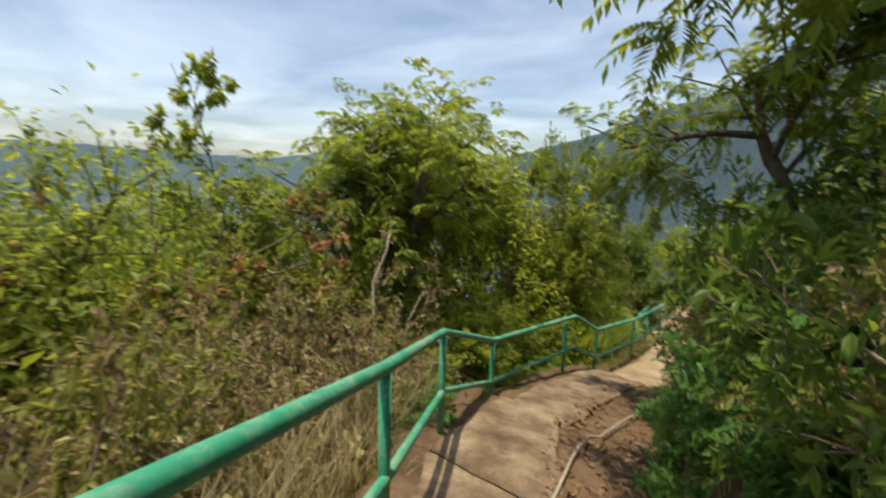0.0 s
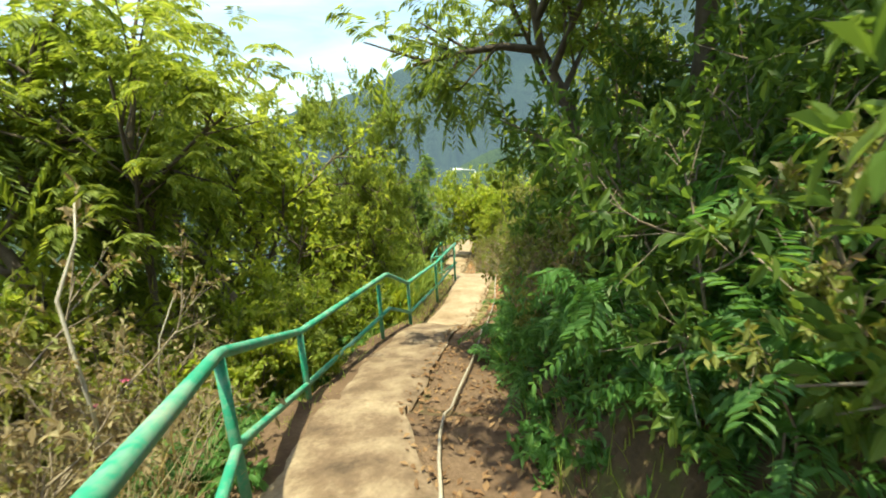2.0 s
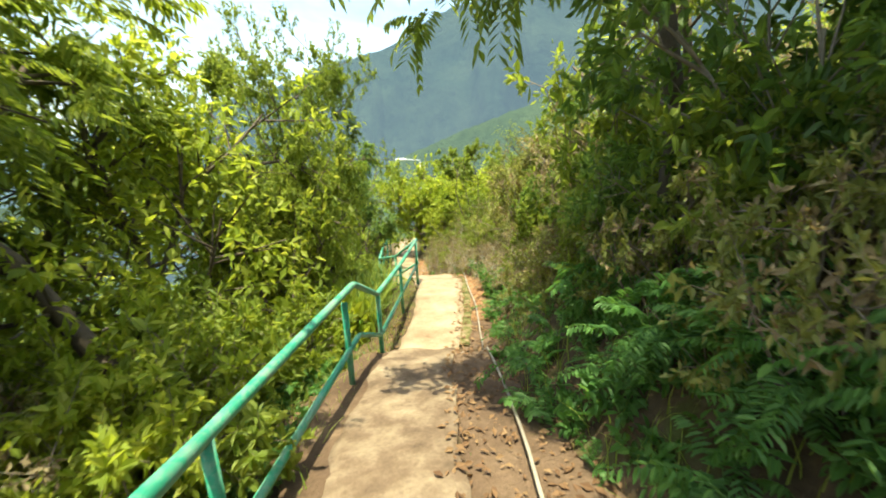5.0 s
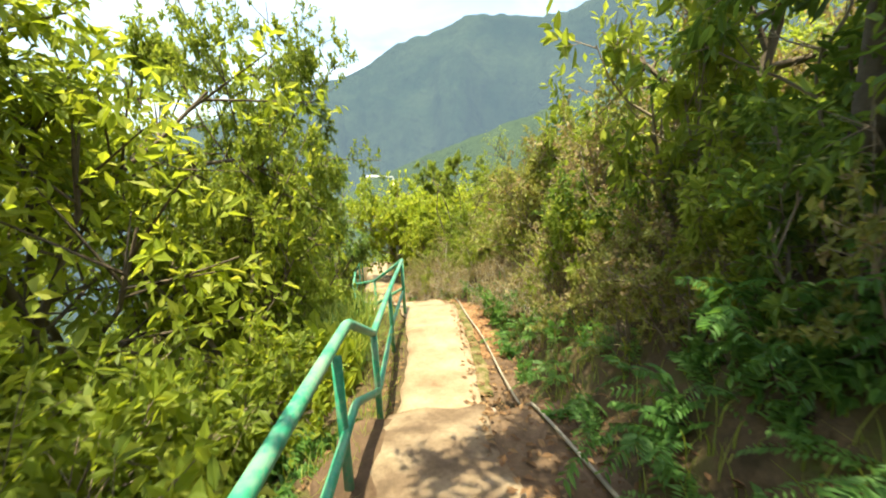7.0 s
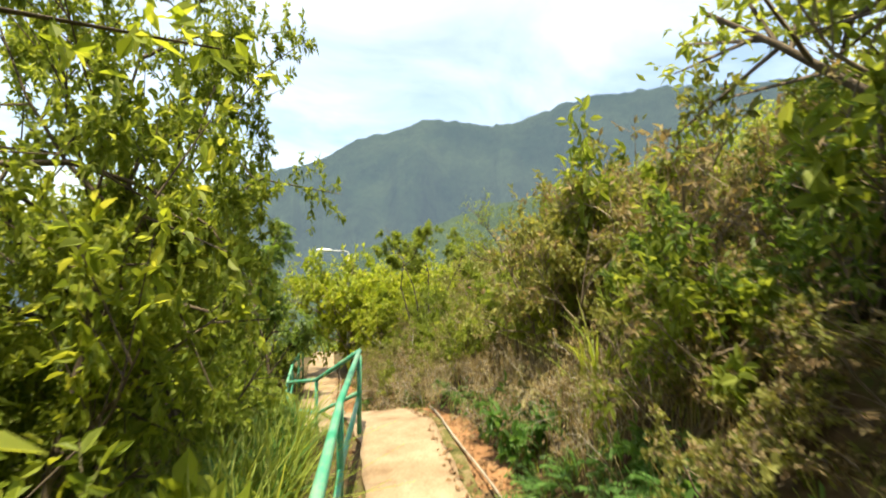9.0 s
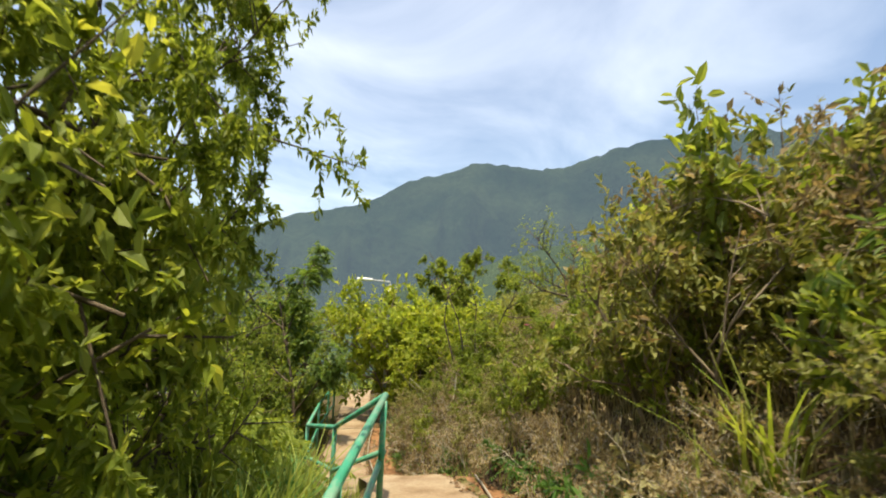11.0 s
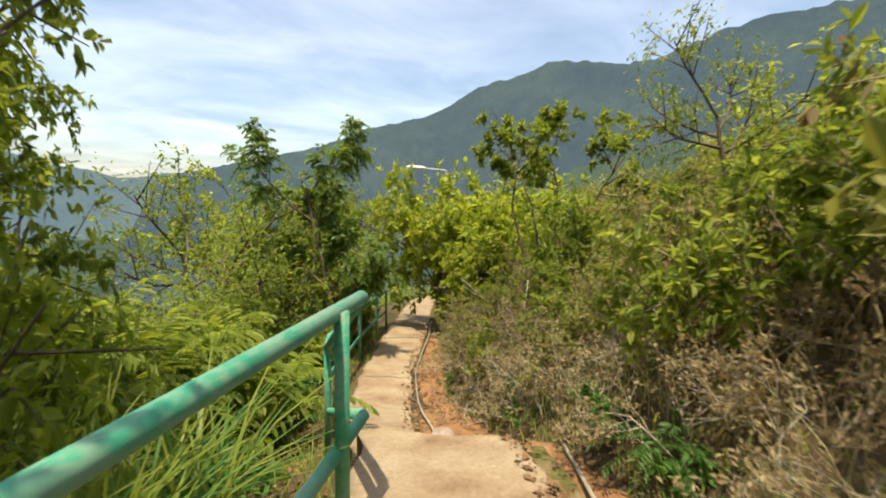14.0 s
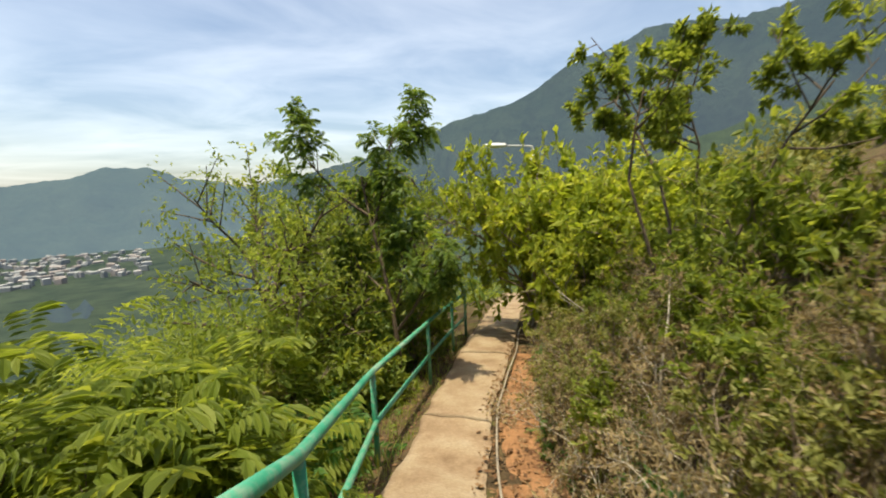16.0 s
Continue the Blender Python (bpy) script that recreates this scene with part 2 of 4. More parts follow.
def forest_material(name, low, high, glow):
    """A far wooded slope; haze is put in as a faint blue emission from its surface."""
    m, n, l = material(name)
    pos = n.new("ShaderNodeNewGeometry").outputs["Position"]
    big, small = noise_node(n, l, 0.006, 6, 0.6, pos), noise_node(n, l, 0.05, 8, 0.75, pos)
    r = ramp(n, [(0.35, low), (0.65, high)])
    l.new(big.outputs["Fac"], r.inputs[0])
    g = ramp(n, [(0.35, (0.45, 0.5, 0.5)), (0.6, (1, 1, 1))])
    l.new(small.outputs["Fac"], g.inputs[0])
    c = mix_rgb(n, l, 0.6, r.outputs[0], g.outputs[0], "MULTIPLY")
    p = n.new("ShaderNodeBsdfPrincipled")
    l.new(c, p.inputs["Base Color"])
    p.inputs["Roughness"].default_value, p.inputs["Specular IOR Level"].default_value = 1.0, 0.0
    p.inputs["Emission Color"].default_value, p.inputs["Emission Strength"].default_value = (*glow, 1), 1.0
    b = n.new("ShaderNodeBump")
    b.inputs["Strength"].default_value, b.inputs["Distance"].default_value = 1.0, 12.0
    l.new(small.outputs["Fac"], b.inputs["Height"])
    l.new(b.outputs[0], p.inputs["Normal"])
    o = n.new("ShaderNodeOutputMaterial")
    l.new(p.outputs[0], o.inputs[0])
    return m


# Last colour: emission standing in for haze, stronger with distance.
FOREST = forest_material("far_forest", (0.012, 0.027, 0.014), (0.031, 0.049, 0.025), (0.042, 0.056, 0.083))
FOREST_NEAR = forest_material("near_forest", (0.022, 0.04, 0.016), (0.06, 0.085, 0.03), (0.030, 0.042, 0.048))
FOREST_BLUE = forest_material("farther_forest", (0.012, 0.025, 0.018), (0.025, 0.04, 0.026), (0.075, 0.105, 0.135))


# ---- mesh helpers ----
def mesh_from(name, verts, faces, mat, smooth=True):
    me = bpy.data.meshes.new(name)
    me.from_pydata([tuple(v) for v in verts], [], faces)
    me.materials.append(mat)
    if smooth:
        me.polygons.foreach_set("use_smooth", [True] * len(me.polygons))
    me.update()
    return me


def child(name, me, parent, label=""):
    ob = new(name, me)
    ob.parent = parent
    return tagged(ob, label) if label else ob


def tube(points, radii, sides=8, cap=True):
    """Vertices and faces of a bent round bar through the points."""
    pts = [Vector(p) for p in points]
    verts, faces = [], []
    side = None
    for i, p in enumerate(pts):
        d = (pts[min(i + 1, len(pts) - 1)] - pts[max(i - 1, 0)]).normalized()
        if side is None:
            side = d.cross(Vector((0, 0, 1)) if abs(d.z) < 0.9 else Vector((1, 0, 0))).normalized()
        side = (side - d * side.dot(d)).normalized()
        up = d.cross(side)
        for k in range(sides):
            a = 2 * math.pi * k / sides
            verts.append(p + radii[i] * (math.cos(a) * side + math.sin(a) * up))
    for i in range(len(pts) - 1):
        for k in range(sides):
            a, b = i * sides + k, i * sides + (k + 1) % sides
            faces.append((a, b, b + sides, a + sides))
    if cap:
        faces.append(tuple(range(sides))[::-1])
        faces.append(tuple(range((len(pts) - 1) * sides, len(pts) * sides)))
    return verts, faces


def join(lots):
    verts, faces = [], []
    for v, f in lots:
        o = len(verts)
        verts.extend(v)
        faces.extend([tuple(i + o for i in q) for q in f])
    return verts, faces


# ---- the plan: u runs along the walk, v to the right of it ----
def xy(u, v):
    return 0.55 * u + 0.835 * v, 0.835 * u - 0.55 * v


def uv(x, y):
    return 0.55 * x + 0.835 * y, 0.835 * x - 0.55 * y


PU = [-12, 0, 2, 4.3, 6.2, 6.25, 7.2, 9.28, 9.8, 9.85, 11, 12.1, 13.2, 14.5, 15.44, 15.5, 16.3, 17.4, 18.2, 19.4, 20.8, 23.4, 27, 34, 60]
PZ = [3.4, 0.0, -0.65, -1.4, -1.72, -1.84, -2.02, -2.5, -2.65, -2.82, -3.0, -3.15, -3.25, -3.35, -3.55, -3.78, -4.15, -4.5, -4.75, -4.9, -5.13, -5.27, -5.9, -6.9, -15]
LEFT_U = [-12, 0, 2, 4, 4.8, 6, 7.5, 9.2, 10.5, 12, 14, 15.3, 16.3, 17.4, 20, 24.5, 27, 34, 60]
LEFT_V = [1.2, -0.9, -1.1, -2.3, -2.68, -2.8, -2.95, -2.9, -2.7, -2.57, -2.55, -2.72, -3.15, -3.53, -3.82, -4.0, -4.2, -4.4, 8]
RIGHT_U = [-12, 0, 2, 4, 4.9, 5.7, 6.1, 8, 9.2, 11.5, 12.6, 14.5, 15.4, 16.2, 16.8, 18, 20, 23, 27, 34, 60]
RIGHT_V = [2.6, 0.5, 0.2, -1.0, -1.54, -1.88, -2.05, -2.02, -2.0, -1.7, -1.6, -1.5, -1.65, -2.25, -2.55, -2.7, -2.93, -2.9, -3.1, -3.3, 9]
BANK_U = [-12, 0, 2, 4, 5, 6, 7.5, 8.3, 10.8, 12.3, 14.5, 15.3, 17, 18.8, 20.5, 23, 27, 34, 60]
BANK_V = [3.0, 0.9, 0.5, -0.45, -0.84, -1.03, -1.3, -1.37, -1.2, -1.06, -1.02, -1.45, -1.65, -2.2, -2.35, -2.5, -2.9, -3.1, 10]


def path_z(u):
    return float(np.interp(u, PU, PZ))


def hump(x, y):
    return noise.noise(Vector((x * 0.9, y * 0.9, 0.3))) * 0.10 + noise.noise(Vector((x * 0.2, y * 0.2, 4.3))) * 0.5


def land(u, v):
    """The height of the ground."""
    x, y = xy(u, v)
    soft = np.mean([np.interp(u + d, PU, PZ) for d in (-0.3, 0.0, 0.3)]) - 0.07
    base = min(soft, path_z(u) - 0.05)
    lv, bv = float(np.interp(u, LEFT_U, LEFT_V)), float(np.interp(u, BANK_U, BANK_V))
    if v < lv:
        d = lv - v
        drop = 0.25 * min(d, 0.5) + 0.30 * min(max(d - 0.5, 0), 8) + 0.55 * min(max(d - 8.5, 0), 40) + 0.35 * min(max(d - 48, 0), 400)
        z = base - drop + hump(x, y) * min(d / 1.5, 1.0)
    elif v > bv:
        d = v - bv
        z = base + 0.85 * (1 - math.exp(-d / 0.6)) + 0.42 * min(d, 60) + 0.2 * min(max(d - 60, 0), 300) + hump(x, y) * min(d / 1.5, 1.0)
    else:
        z = base
    if u > 30:
        z -= 0.35 * (u - 30) * min(1, (u - 30) / 40)
    return max(z, -170.0)


def stand(u, v):
    x, y = xy(u, v)
    return x, y, land(u, v)


# ---- ground ----
def axis_steps(fine_from, fine_to, step, reach):
    mid = list(np.arange(fine_from, fine_to, step))
    out, d = [], step
    while not out or out[-1] < reach:
        d *= 1.22
        out.append((out[-1] if out else 0) + d)
    return [fine_from - o for o in out[::-1]] + mid + [fine_to + o for o in out]


def build_ground():
    us, vs = axis_steps(-2, 36, 0.22, 4000), axis_steps(-9, 6, 0.14, 4000)
    verts = [(*xy(u, v), land(u, v)) for u in us for v in vs]
    w = len(vs)
    faces = [(i * w + j, i * w + j + 1, (i + 1) * w + j + 1, (i + 1) * w + j) for i in range(len(us) - 1) for j in range(w - 1)]
    faces = [f[::-1] for f in faces]
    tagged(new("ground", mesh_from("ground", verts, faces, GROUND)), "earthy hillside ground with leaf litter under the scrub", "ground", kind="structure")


build_ground()


def strip(name, u0, u1, left, right, mat, lift, thick, ragged, step=0.12, across=10, relief=0.012, fixed=None):
    """A slab that follows the walk between two lines, with uneven edges and a worn top."""
    us = list(np.arange(u0, u1, step)) + [u1]
    verts, faces = [], []
    for u in us:
        a, b = left(u), right(u)
        a += noise.noise(Vector((u * 2.3, 1.7, 0))) * ragged
        b += noise.noise(Vector((u * 2.1, 9.1, 0))) * ragged
        z = path_z(min(max(u, u0 + 0.03), u1 - 0.03)) + lift
        for k in range(across + 1):
            s = k / across
            v = a + (b - a) * s
            x, y = xy(u + noise.noise(Vector((v * 3, round(u), 2))) * ragged * 1.2 * (u in (us[0], us[-1])), v)
            edge = min(s, 1 - s) * across
            verts.append((x, y, z + noise.noise(Vector((x * 4, y * 4, 1))) * relief + noise.noise(Vector((x * 1.2, y * 1.2, 7))) * relief * 1.5 - (0.02 if edge < 0.5 else 0)))
    w = across + 1
    n = len(verts)
    verts += [(x, y, z - thick) for x, y, z in verts]
    for i in range(len(us) - 1):
        for k in range(across):
            q = (i * w + k, i * w + k + 1, (i + 1) * w + k + 1, (i + 1) * w + k)
            faces.append(q[::-1])
        for k, s in ((0, 1), (across, -1)):
            q = (i * w + k, (i + 1) * w + k, (i + 1) * w + k + n, i * w + k + n)
            faces.append(q[::s])
    for i, s in ((0, -1), (len(us) - 1, 1)):
        for k in range(across):
            faces.append((i * w + k, i * w + k + 1, i * w + k + 1 + n, i * w + k + n)[::s])
    me = mesh_from(name, verts, faces, mat)
    return me


def lerp(us, vs, off=0.0):
    return lambda u: float(np.interp(u, us, vs)) + off


LEFT, RIGHT, BANK = lerp(LEFT_U, LEFT_V), lerp(RIGHT_U, RIGHT_V), lerp(BANK_U, BANK_V)

footpath = tagged(new("pavement"), "sandy concrete footpath stepping down the hillside", "footpath", kind="structure")
for u0, u1, mat in ((-6, 4.55, STONE), (4.58, 6.21, STONE), (6.23, 9.8, STONE), (9.83, 15.44, CONCRETE), (15.47, 16.6, CONCRETE), (16.62, 19.35, CONCRETE), (19.38, 22.3, CONCRETE), (22.33, 27.5, CONCRETE), (27.53, 36, CONCRETE)):
    child("slab", strip("slab", u0, u1, LEFT, RIGHT, mat, 0.0, 0.22, 0.05), footpath)
tagged(new("dirt_verge", strip("dirt_verge", 3.6, 15.6, lerp(RIGHT_U, RIGHT_V, -0.05), lerp(BANK_U, BANK_V, 0.35), DIRT, -0.05, 0.1, 0.05, relief=0.03)), "brown dirt verge with litter beside the path", "ground", kind="structure")
MOSS = two_scale("moss", [(0.3, (0.065, 0.07, 0.025)), (0.5, (0.13, 0.125, 0.045)), (0.62, (0.24, 0.18, 0.11))], 5, 40, 1.0, 0.9, 0.015, 0.5, (0.35, 0.35, 0.3), 0.1)
tagged(new("soil_edge", strip("soil_edge", 3.4, 9.7, lerp(LEFT_U, LEFT_V, -0.3), lerp(LEFT_U, LEFT_V, 0.1), DIRT, -0.004, 0.12, 0.14, across=8, relief=0.03)), "brown soil washed over the path edge under the railing", "ground", kind="structure")
tagged(new("moss_strip", strip("moss_strip", 10.4, 15.3, lerp(RIGHT_U, RIGHT_V, -0.04), lerp(RIGHT_U, RIGHT_V, 0.15), MOSS, -0.022, 0.06, 0.06, across=6, relief=0.02)), "strip of yellow-green moss along the slab edge", "moss", kind="structure")
tagged(new("clay_verge", strip("clay_verge", 11.6, 22.5, lerp(RIGHT_U, RIGHT_V, 0.10), lerp(BANK_U, BANK_V, 0.3), CLAY, -0.035, 0.1, 0.05, relief=0.03)), "washed-out orange clay verge under the bank", "ground", kind="structure")


# ---- railing ----
def rail_point(u, v, h):
    x, y = xy(u, v)
    return Vector((x, y, h))


POSTS = [(2.25, -1.28, 0.275), (3.36, -1.84, -0.07), (4.85, -2.66, -0.52), (6.45, -3.1, -1.19), (8.62, -3.0, -1.50), (9.95, -2.88, -1.92), (12.35, -2.77, -2.28), (14.2, -2.54, -2.33)]
BENDS = [(0.2, -0.60, 0.98), (1.6, -0.96, 0.475), (2.25, -1.28, 0.275), (3.36, -1.84, -0.07), (4.88, -2.68, -0.53), (6.5, -3.12, -1.2), (8.97, -2.97, -1.44), (9.92, -2.88, -1.92), (12.5, -2.77, -2.31), (14.48, -2.53, -2.34)]
railing = tagged(new("railing"), "green painted pipe handrail, worn and rusting", "railing", group="path railings")


def rounded(points, reach=0.07):
    """The same line with each bend softened."""
    out = [points[0]]
    for a, b, c in zip(points, points[1:], points[2:]):
        out += [b + (a - b).normalized() * reach, b + ((a - b).normalized() + (c - b).normalized()) * reach * 0.3, b + (c - b).normalized() * reach]
    return out + [points[-1]]


def bar(name, points, radius, parent, sides=14, mat=None, label=""):
    pts = rounded([Vector(p) for p in points])
    v, f = tube(pts, [radius] * len(pts), sides)
    return child(name, mesh_from(name, v, f, mat or RAIL), parent, label)


def posts_and_bars(parent, posts, bends, mid_drop, radius=0.030):
    bar("top_rail", [rail_point(*b) for b in bends], radius * 1.1, parent)
    bar("middle_rail", [rail_point(u, v + 0.01, h - mid_drop) for u, v, h in bends], radius * 0.95, parent)
    for u, v, h in posts:
        x, y = xy(u, v)
        g = min(land(u, v), h - 0.9)
        vv, ff = tube([(x, y, g - 0.15), (x, y, (g + h) / 2), (x, y, h)], [radius] * 3, 12)
        child("post", mesh_from("post", vv, ff, RAIL), parent)


posts_and_bars(railing, POSTS, BENDS, 0.56)
lower_railing = tagged(new("railing"), "green painted pipe handrail along the lower path", "railing", group="path railings")
POSTS2 = [(15.97, -3.18, -3.14), (18.3, -3.93, -3.85), (20.9, -4.12, -4.16), (22.6, -4.12, -4.28), (23.8, -4.1, -4.4)]
BENDS2 = [(14.5, -2.54, -2.35), (15.97, -3.18, -3.14), (18.3, -3.93, -3.85), (20.9, -4.12, -4.16), (22.6, -4.12, -4.28), (23.8, -4.1, -4.4)]
posts_and_bars(lower_railing, POSTS2, BENDS2, 0.56)


# ---- loose pipe along the verge ----
def build_pipe(pts):
    line = [Vector((*xy(u, v), path_z(u) + 0.02 + 0.008 * math.sin(u * 2.1))) for u, v in pts]
    v, f = tube(line, [0.013] * len(line), 10)
    return tagged(new("pipe", mesh_from("pipe", v, f, PIPE)), "thin weathered grey water pipe lying along the verge", "pipe", group="water pipes")


build_pipe([(u, float(np.interp(u, [4.5, 5.6, 6, 7.3, 9.5, 10.4, 12.4, 15.2], [-1.5, -1.68, -1.68, -1.6, -1.54, -1.5, -1.4, -1.38])) + 0.015 * math.sin(u * 1.7)) for u in np.arange(4.5, 15.3, 0.3)])
build_pipe([(u, float(np.interp(u, [16.6, 17.5, 19.8, 22.5, 25], [-2.3, -2.5, -2.86, -2.82, -2.9])) + 0.015 * math.sin(u * 2.3)) for u in np.arange(16.6, 25, 0.3)])


# ---- distance ----
def ridge(name, label, az, el, dist, depth, mat, floor, rough, steps=260, rows=60):
    """A wooded mountain whose crest rises to the given heights, seen round the compass."""
    verts, faces = [], []
    for i in range(steps + 1):
        a = az[0] + (az[-1] - az[0]) * i / steps
        top = dist * (math.tan(radians(float(np.interp(a, az, el)))) + 0.0035 * noise.noise(Vector((a * 0.6, 3.3, 0))) + 0.0022 * noise.noise(Vector((a * 1.9, 8.1, 0))))
        for j in range(rows + 1):
            s = j / rows
            d = dist - depth + depth * s * 1.25
            rise = min(1.0, s * 1.25)
            back = max(0.0, s - 0.8) / 0.2
            x, y = d * math.sin(radians(a)), d * math.cos(radians(a))
            shape = rise ** 1.25 * (1 - 0.5 * back * back)
            n1 = noise.fractal(Vector((x / 260, y / 260, 0.5)), 0.9, 2.0, 6)
            n2 = noise.noise(Vector((x / 22, y / 22, 3.1)))
            spur = noise.ridged_multi_fractal(Vector((a / 7.0, s * 0.5, 2.2)), 0.9, 2.0, 4, 1.0, 2.0)
            z = floor + (top - floor) * shape + (n1 * rough + (spur - 1.0) * rough * 1.1) * math.sin(math.pi * min(rise, 0.999)) + (n1 * 9 + n2 * 7) * min(1, rise * 2) * min(1, dist / 1000)
            verts.append((x, y, z))
    w = rows + 1
    for i in range(steps):
        for j in range(rows):
            faces.append((i * w + j, (i + 1) * w + j, (i + 1) * w + j + 1, i * w + j + 1))
    return tagged(new(name, mesh_from(name, verts, [f[::-1] for f in faces], mat)), label, "mountain", kind="structure")


ridge("mountain_ridge", "wooded mountain ridge in the distance, haze added as bluish glow", [-30, -11, -7, -3.2, 2.7, 10.8, 14.7, 20.7, 24.9, 30.1, 35.4, 40, 44.6, 48, 53.4, 57, 60, 66, 75, 90, 110], [-12, -12, -7, 1.6, 3.4, 5.4, 6.4, 8.9, 10.1, 11.8, 14.6, 15.8, 17.4, 17.0, 16.5, 17.0, 17.8, 19, 19, 17, 12], 1250, 800, FOREST, -230, 60)
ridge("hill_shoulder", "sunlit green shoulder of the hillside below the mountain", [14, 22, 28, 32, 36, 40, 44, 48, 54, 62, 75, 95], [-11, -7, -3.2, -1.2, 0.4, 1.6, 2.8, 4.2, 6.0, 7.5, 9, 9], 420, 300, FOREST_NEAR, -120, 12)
ridge("hill_backdrop", "low wooded hills beyond the valley, tinted blue for haze", [-120, -90, -70, -50, -40, -35.2, -32.3, -27.5, -22.1, -19.7, -15.2, -12.9, -10.3, -6.2, -1.5, 4, 12], [2, 3, 2.5, 2.6, 2.4, 2.3, 2.2, 2.2, 2.9, 4.0, 3.9, 2.8, 2.5, 1.6, 2.4, 2.5, 1.5], 2600, 700, FOREST_BLUE, -190, 40)


# ---- plants ----
def unit(a):
    return a / np.maximum(np.linalg.norm(a, axis=-1, keepdims=True), 1e-6)


def leaf_quads(pos, way, up, length, width, fold=0.18, points=4):
    """Folded leaves: each an own little face or two, from base to tip."""
    way = unit(way)
    side = unit(np.cross(way, up))
    nrm = np.cross(side, way)
    L, W = length[:, None], width[:, None]
    mid = pos + way * L * 0.5
    if points == 4:
        v = np.stack([pos, mid + side * W * 0.5 + nrm * W * fold, pos + way * L - nrm * L * 0.08, mid - side * W * 0.5 + nrm * W * fold], 1)
        idx = [(0, 1, 2), (0, 2, 3)]
    else:
        a, b = pos + way * L * 0.3, pos + way * L * 0.68
        v = np.stack([pos, a + side * W * 0.46 + nrm * W * fold, b + side * W * 0.40 + nrm * W * fold * 0.6, pos + way * L - nrm * L * 0.14, b - side * W * 0.40 + nrm * W * fold * 0.6, a - side * W * 0.46 + nrm * W * fold], 1)
        idx = [(0, 1, 2, 3), (0, 3, 4, 5)]
    n, k = len(pos), v.shape[1]
    base = (np.arange(n) * k)[:, None]
    faces = []
    for q in idx:
        faces.append(base + np.array(q))
    return v.reshape(-1, 3), faces


def leaf_mesh(name, lots, mat):
    """One foliage mesh out of several lots of leaves."""
    verts, faces, o = [], [], 0
    for v, fs in lots:
        verts.append(v)
        for f in fs:
            faces.extend((f + o).tolist())
        o += len(v)
    return mesh_from(name, np.concatenate(verts).tolist(), faces, mat, smooth=False)


def sprout(rng, start, way, length, radius, depth, c, tubes, ends):
    """A branch with its side branches; the last ones bear the leaves."""
    n = 5 if depth == c["depth"] else 3 if depth != 1 else 1
    p, d, pts = np.array(start, float), np.array(way, float), [np.array(start, float)]
    for i in range(n):
        d = unit(d + rng.normal(0, c["wiggle"], 3) + np.array([0, 0, c["lift"] if depth else c["hang"]]))
        p = p + d * length / n
        pts.append(p)
    if depth:
        tubes.append((pts, [radius * (1 - 0.6 * i / n) for i in range(n + 1)], 7 if depth == 3 and radius > 0.03 else 4 if depth >= 2 else 3))
    elif c.get("twiggy") and rng.uniform() < 0.55:
        tubes.append(([pts[0], pts[-1]], [radius, radius * 0.4], 3))
    if depth == 0:
        ends.append(np.array(pts))
        return
    for k in range(c["kids"]):
        s = c["bare"] + (1 - c["bare"]) * (k + rng.uniform(0, 1)) / c["kids"] if depth == c["depth"] else rng.uniform(0.25, 1.0)
        f = min(s, 0.999) * n
        i = int(f)
        q = pts[i] + (pts[i + 1] - pts[i]) * (f - i)
        a = unit(pts[i + 1] - pts[i])
        side = unit(np.cross(a, rng.normal(0, 1, 3)))
        ang = radians(rng.uniform(*c["angle"]))
        sprout(rng, q, unit(a * math.cos(ang) + side * math.sin(ang)), length * c["ratio"] * rng.uniform(0.7, 1.2), radius * 0.5, depth - 1, c, tubes, ends)


def foliage(rng, ends, c, name, mat):
    """Leaves along the last twigs, or fronds of paired leaflets."""
    lots = []
    m = c["leaves"]
    pos, way, up = [], [], []
    for pts in ends:
        a = pts[-1] - pts[0]
        a = a / max(np.linalg.norm(a), 1e-6)
        if c.get("frond"):
            for _ in range(m):
                s = rng.uniform(0.3, 1)
                q = pts[0] + (pts[-1] - pts[0]) * s
                d = unit(a * 0.7 + rng.normal(0, 0.6, 3) + np.array([0, 0, 0.1]))
                L, pairs = c["frond"] * rng.uniform(0.7, 1.2), c["pairs"]
                flat = unit(np.cross(d, np.array([0, 0, 1.0]) + rng.normal(0, 0.25, 3)))
                for k in range(pairs):
                    t = (k + 0.6) / pairs
                    r = q + d * L * t + np.array([0, 0, -c["arch"] * L * t * t])
                    dd = unit(d + np.array([0, 0, -2 * c["arch"] * t]))
                    for sgn in (1, -1):
                        pos.append(r)
                        way.append(dd * 0.45 + flat * sgn + np.array([0, 0, -c["droop"]]))
                        up.append(np.array([0, 0, 1.0]) + rng.normal(0, 0.2, 3))
        else:
            for _ in range(m):
                s = rng.uniform(0.05, 1.0)
                i = min(int(s * (len(pts) - 1)), len(pts) - 2)
                q = pts[i] + (pts[i + 1] - pts[i]) * rng.uniform(0, 1)
                pos.append(q)
                way.append(a * 0.55 + unit(rng.normal(0, 1, 3)) * 0.9 + np.array([0, 0, -c["droop"]]))
                up.append(np.array([0, 0, 1.0]) + rng.normal(0, 0.55, 3))
    pos, way, up = np.array(pos), np.array(way), np.array(up)
    n = len(pos)
    size = c["leaf"] * rng.uniform(0.6, 1.25, n)
    return leaf_mesh(name, [leaf_quads(pos, way, up, size, size * c["slim"] * rng.uniform(0.8, 1.2, n), 0.18, c.get("points", 4))], mat)


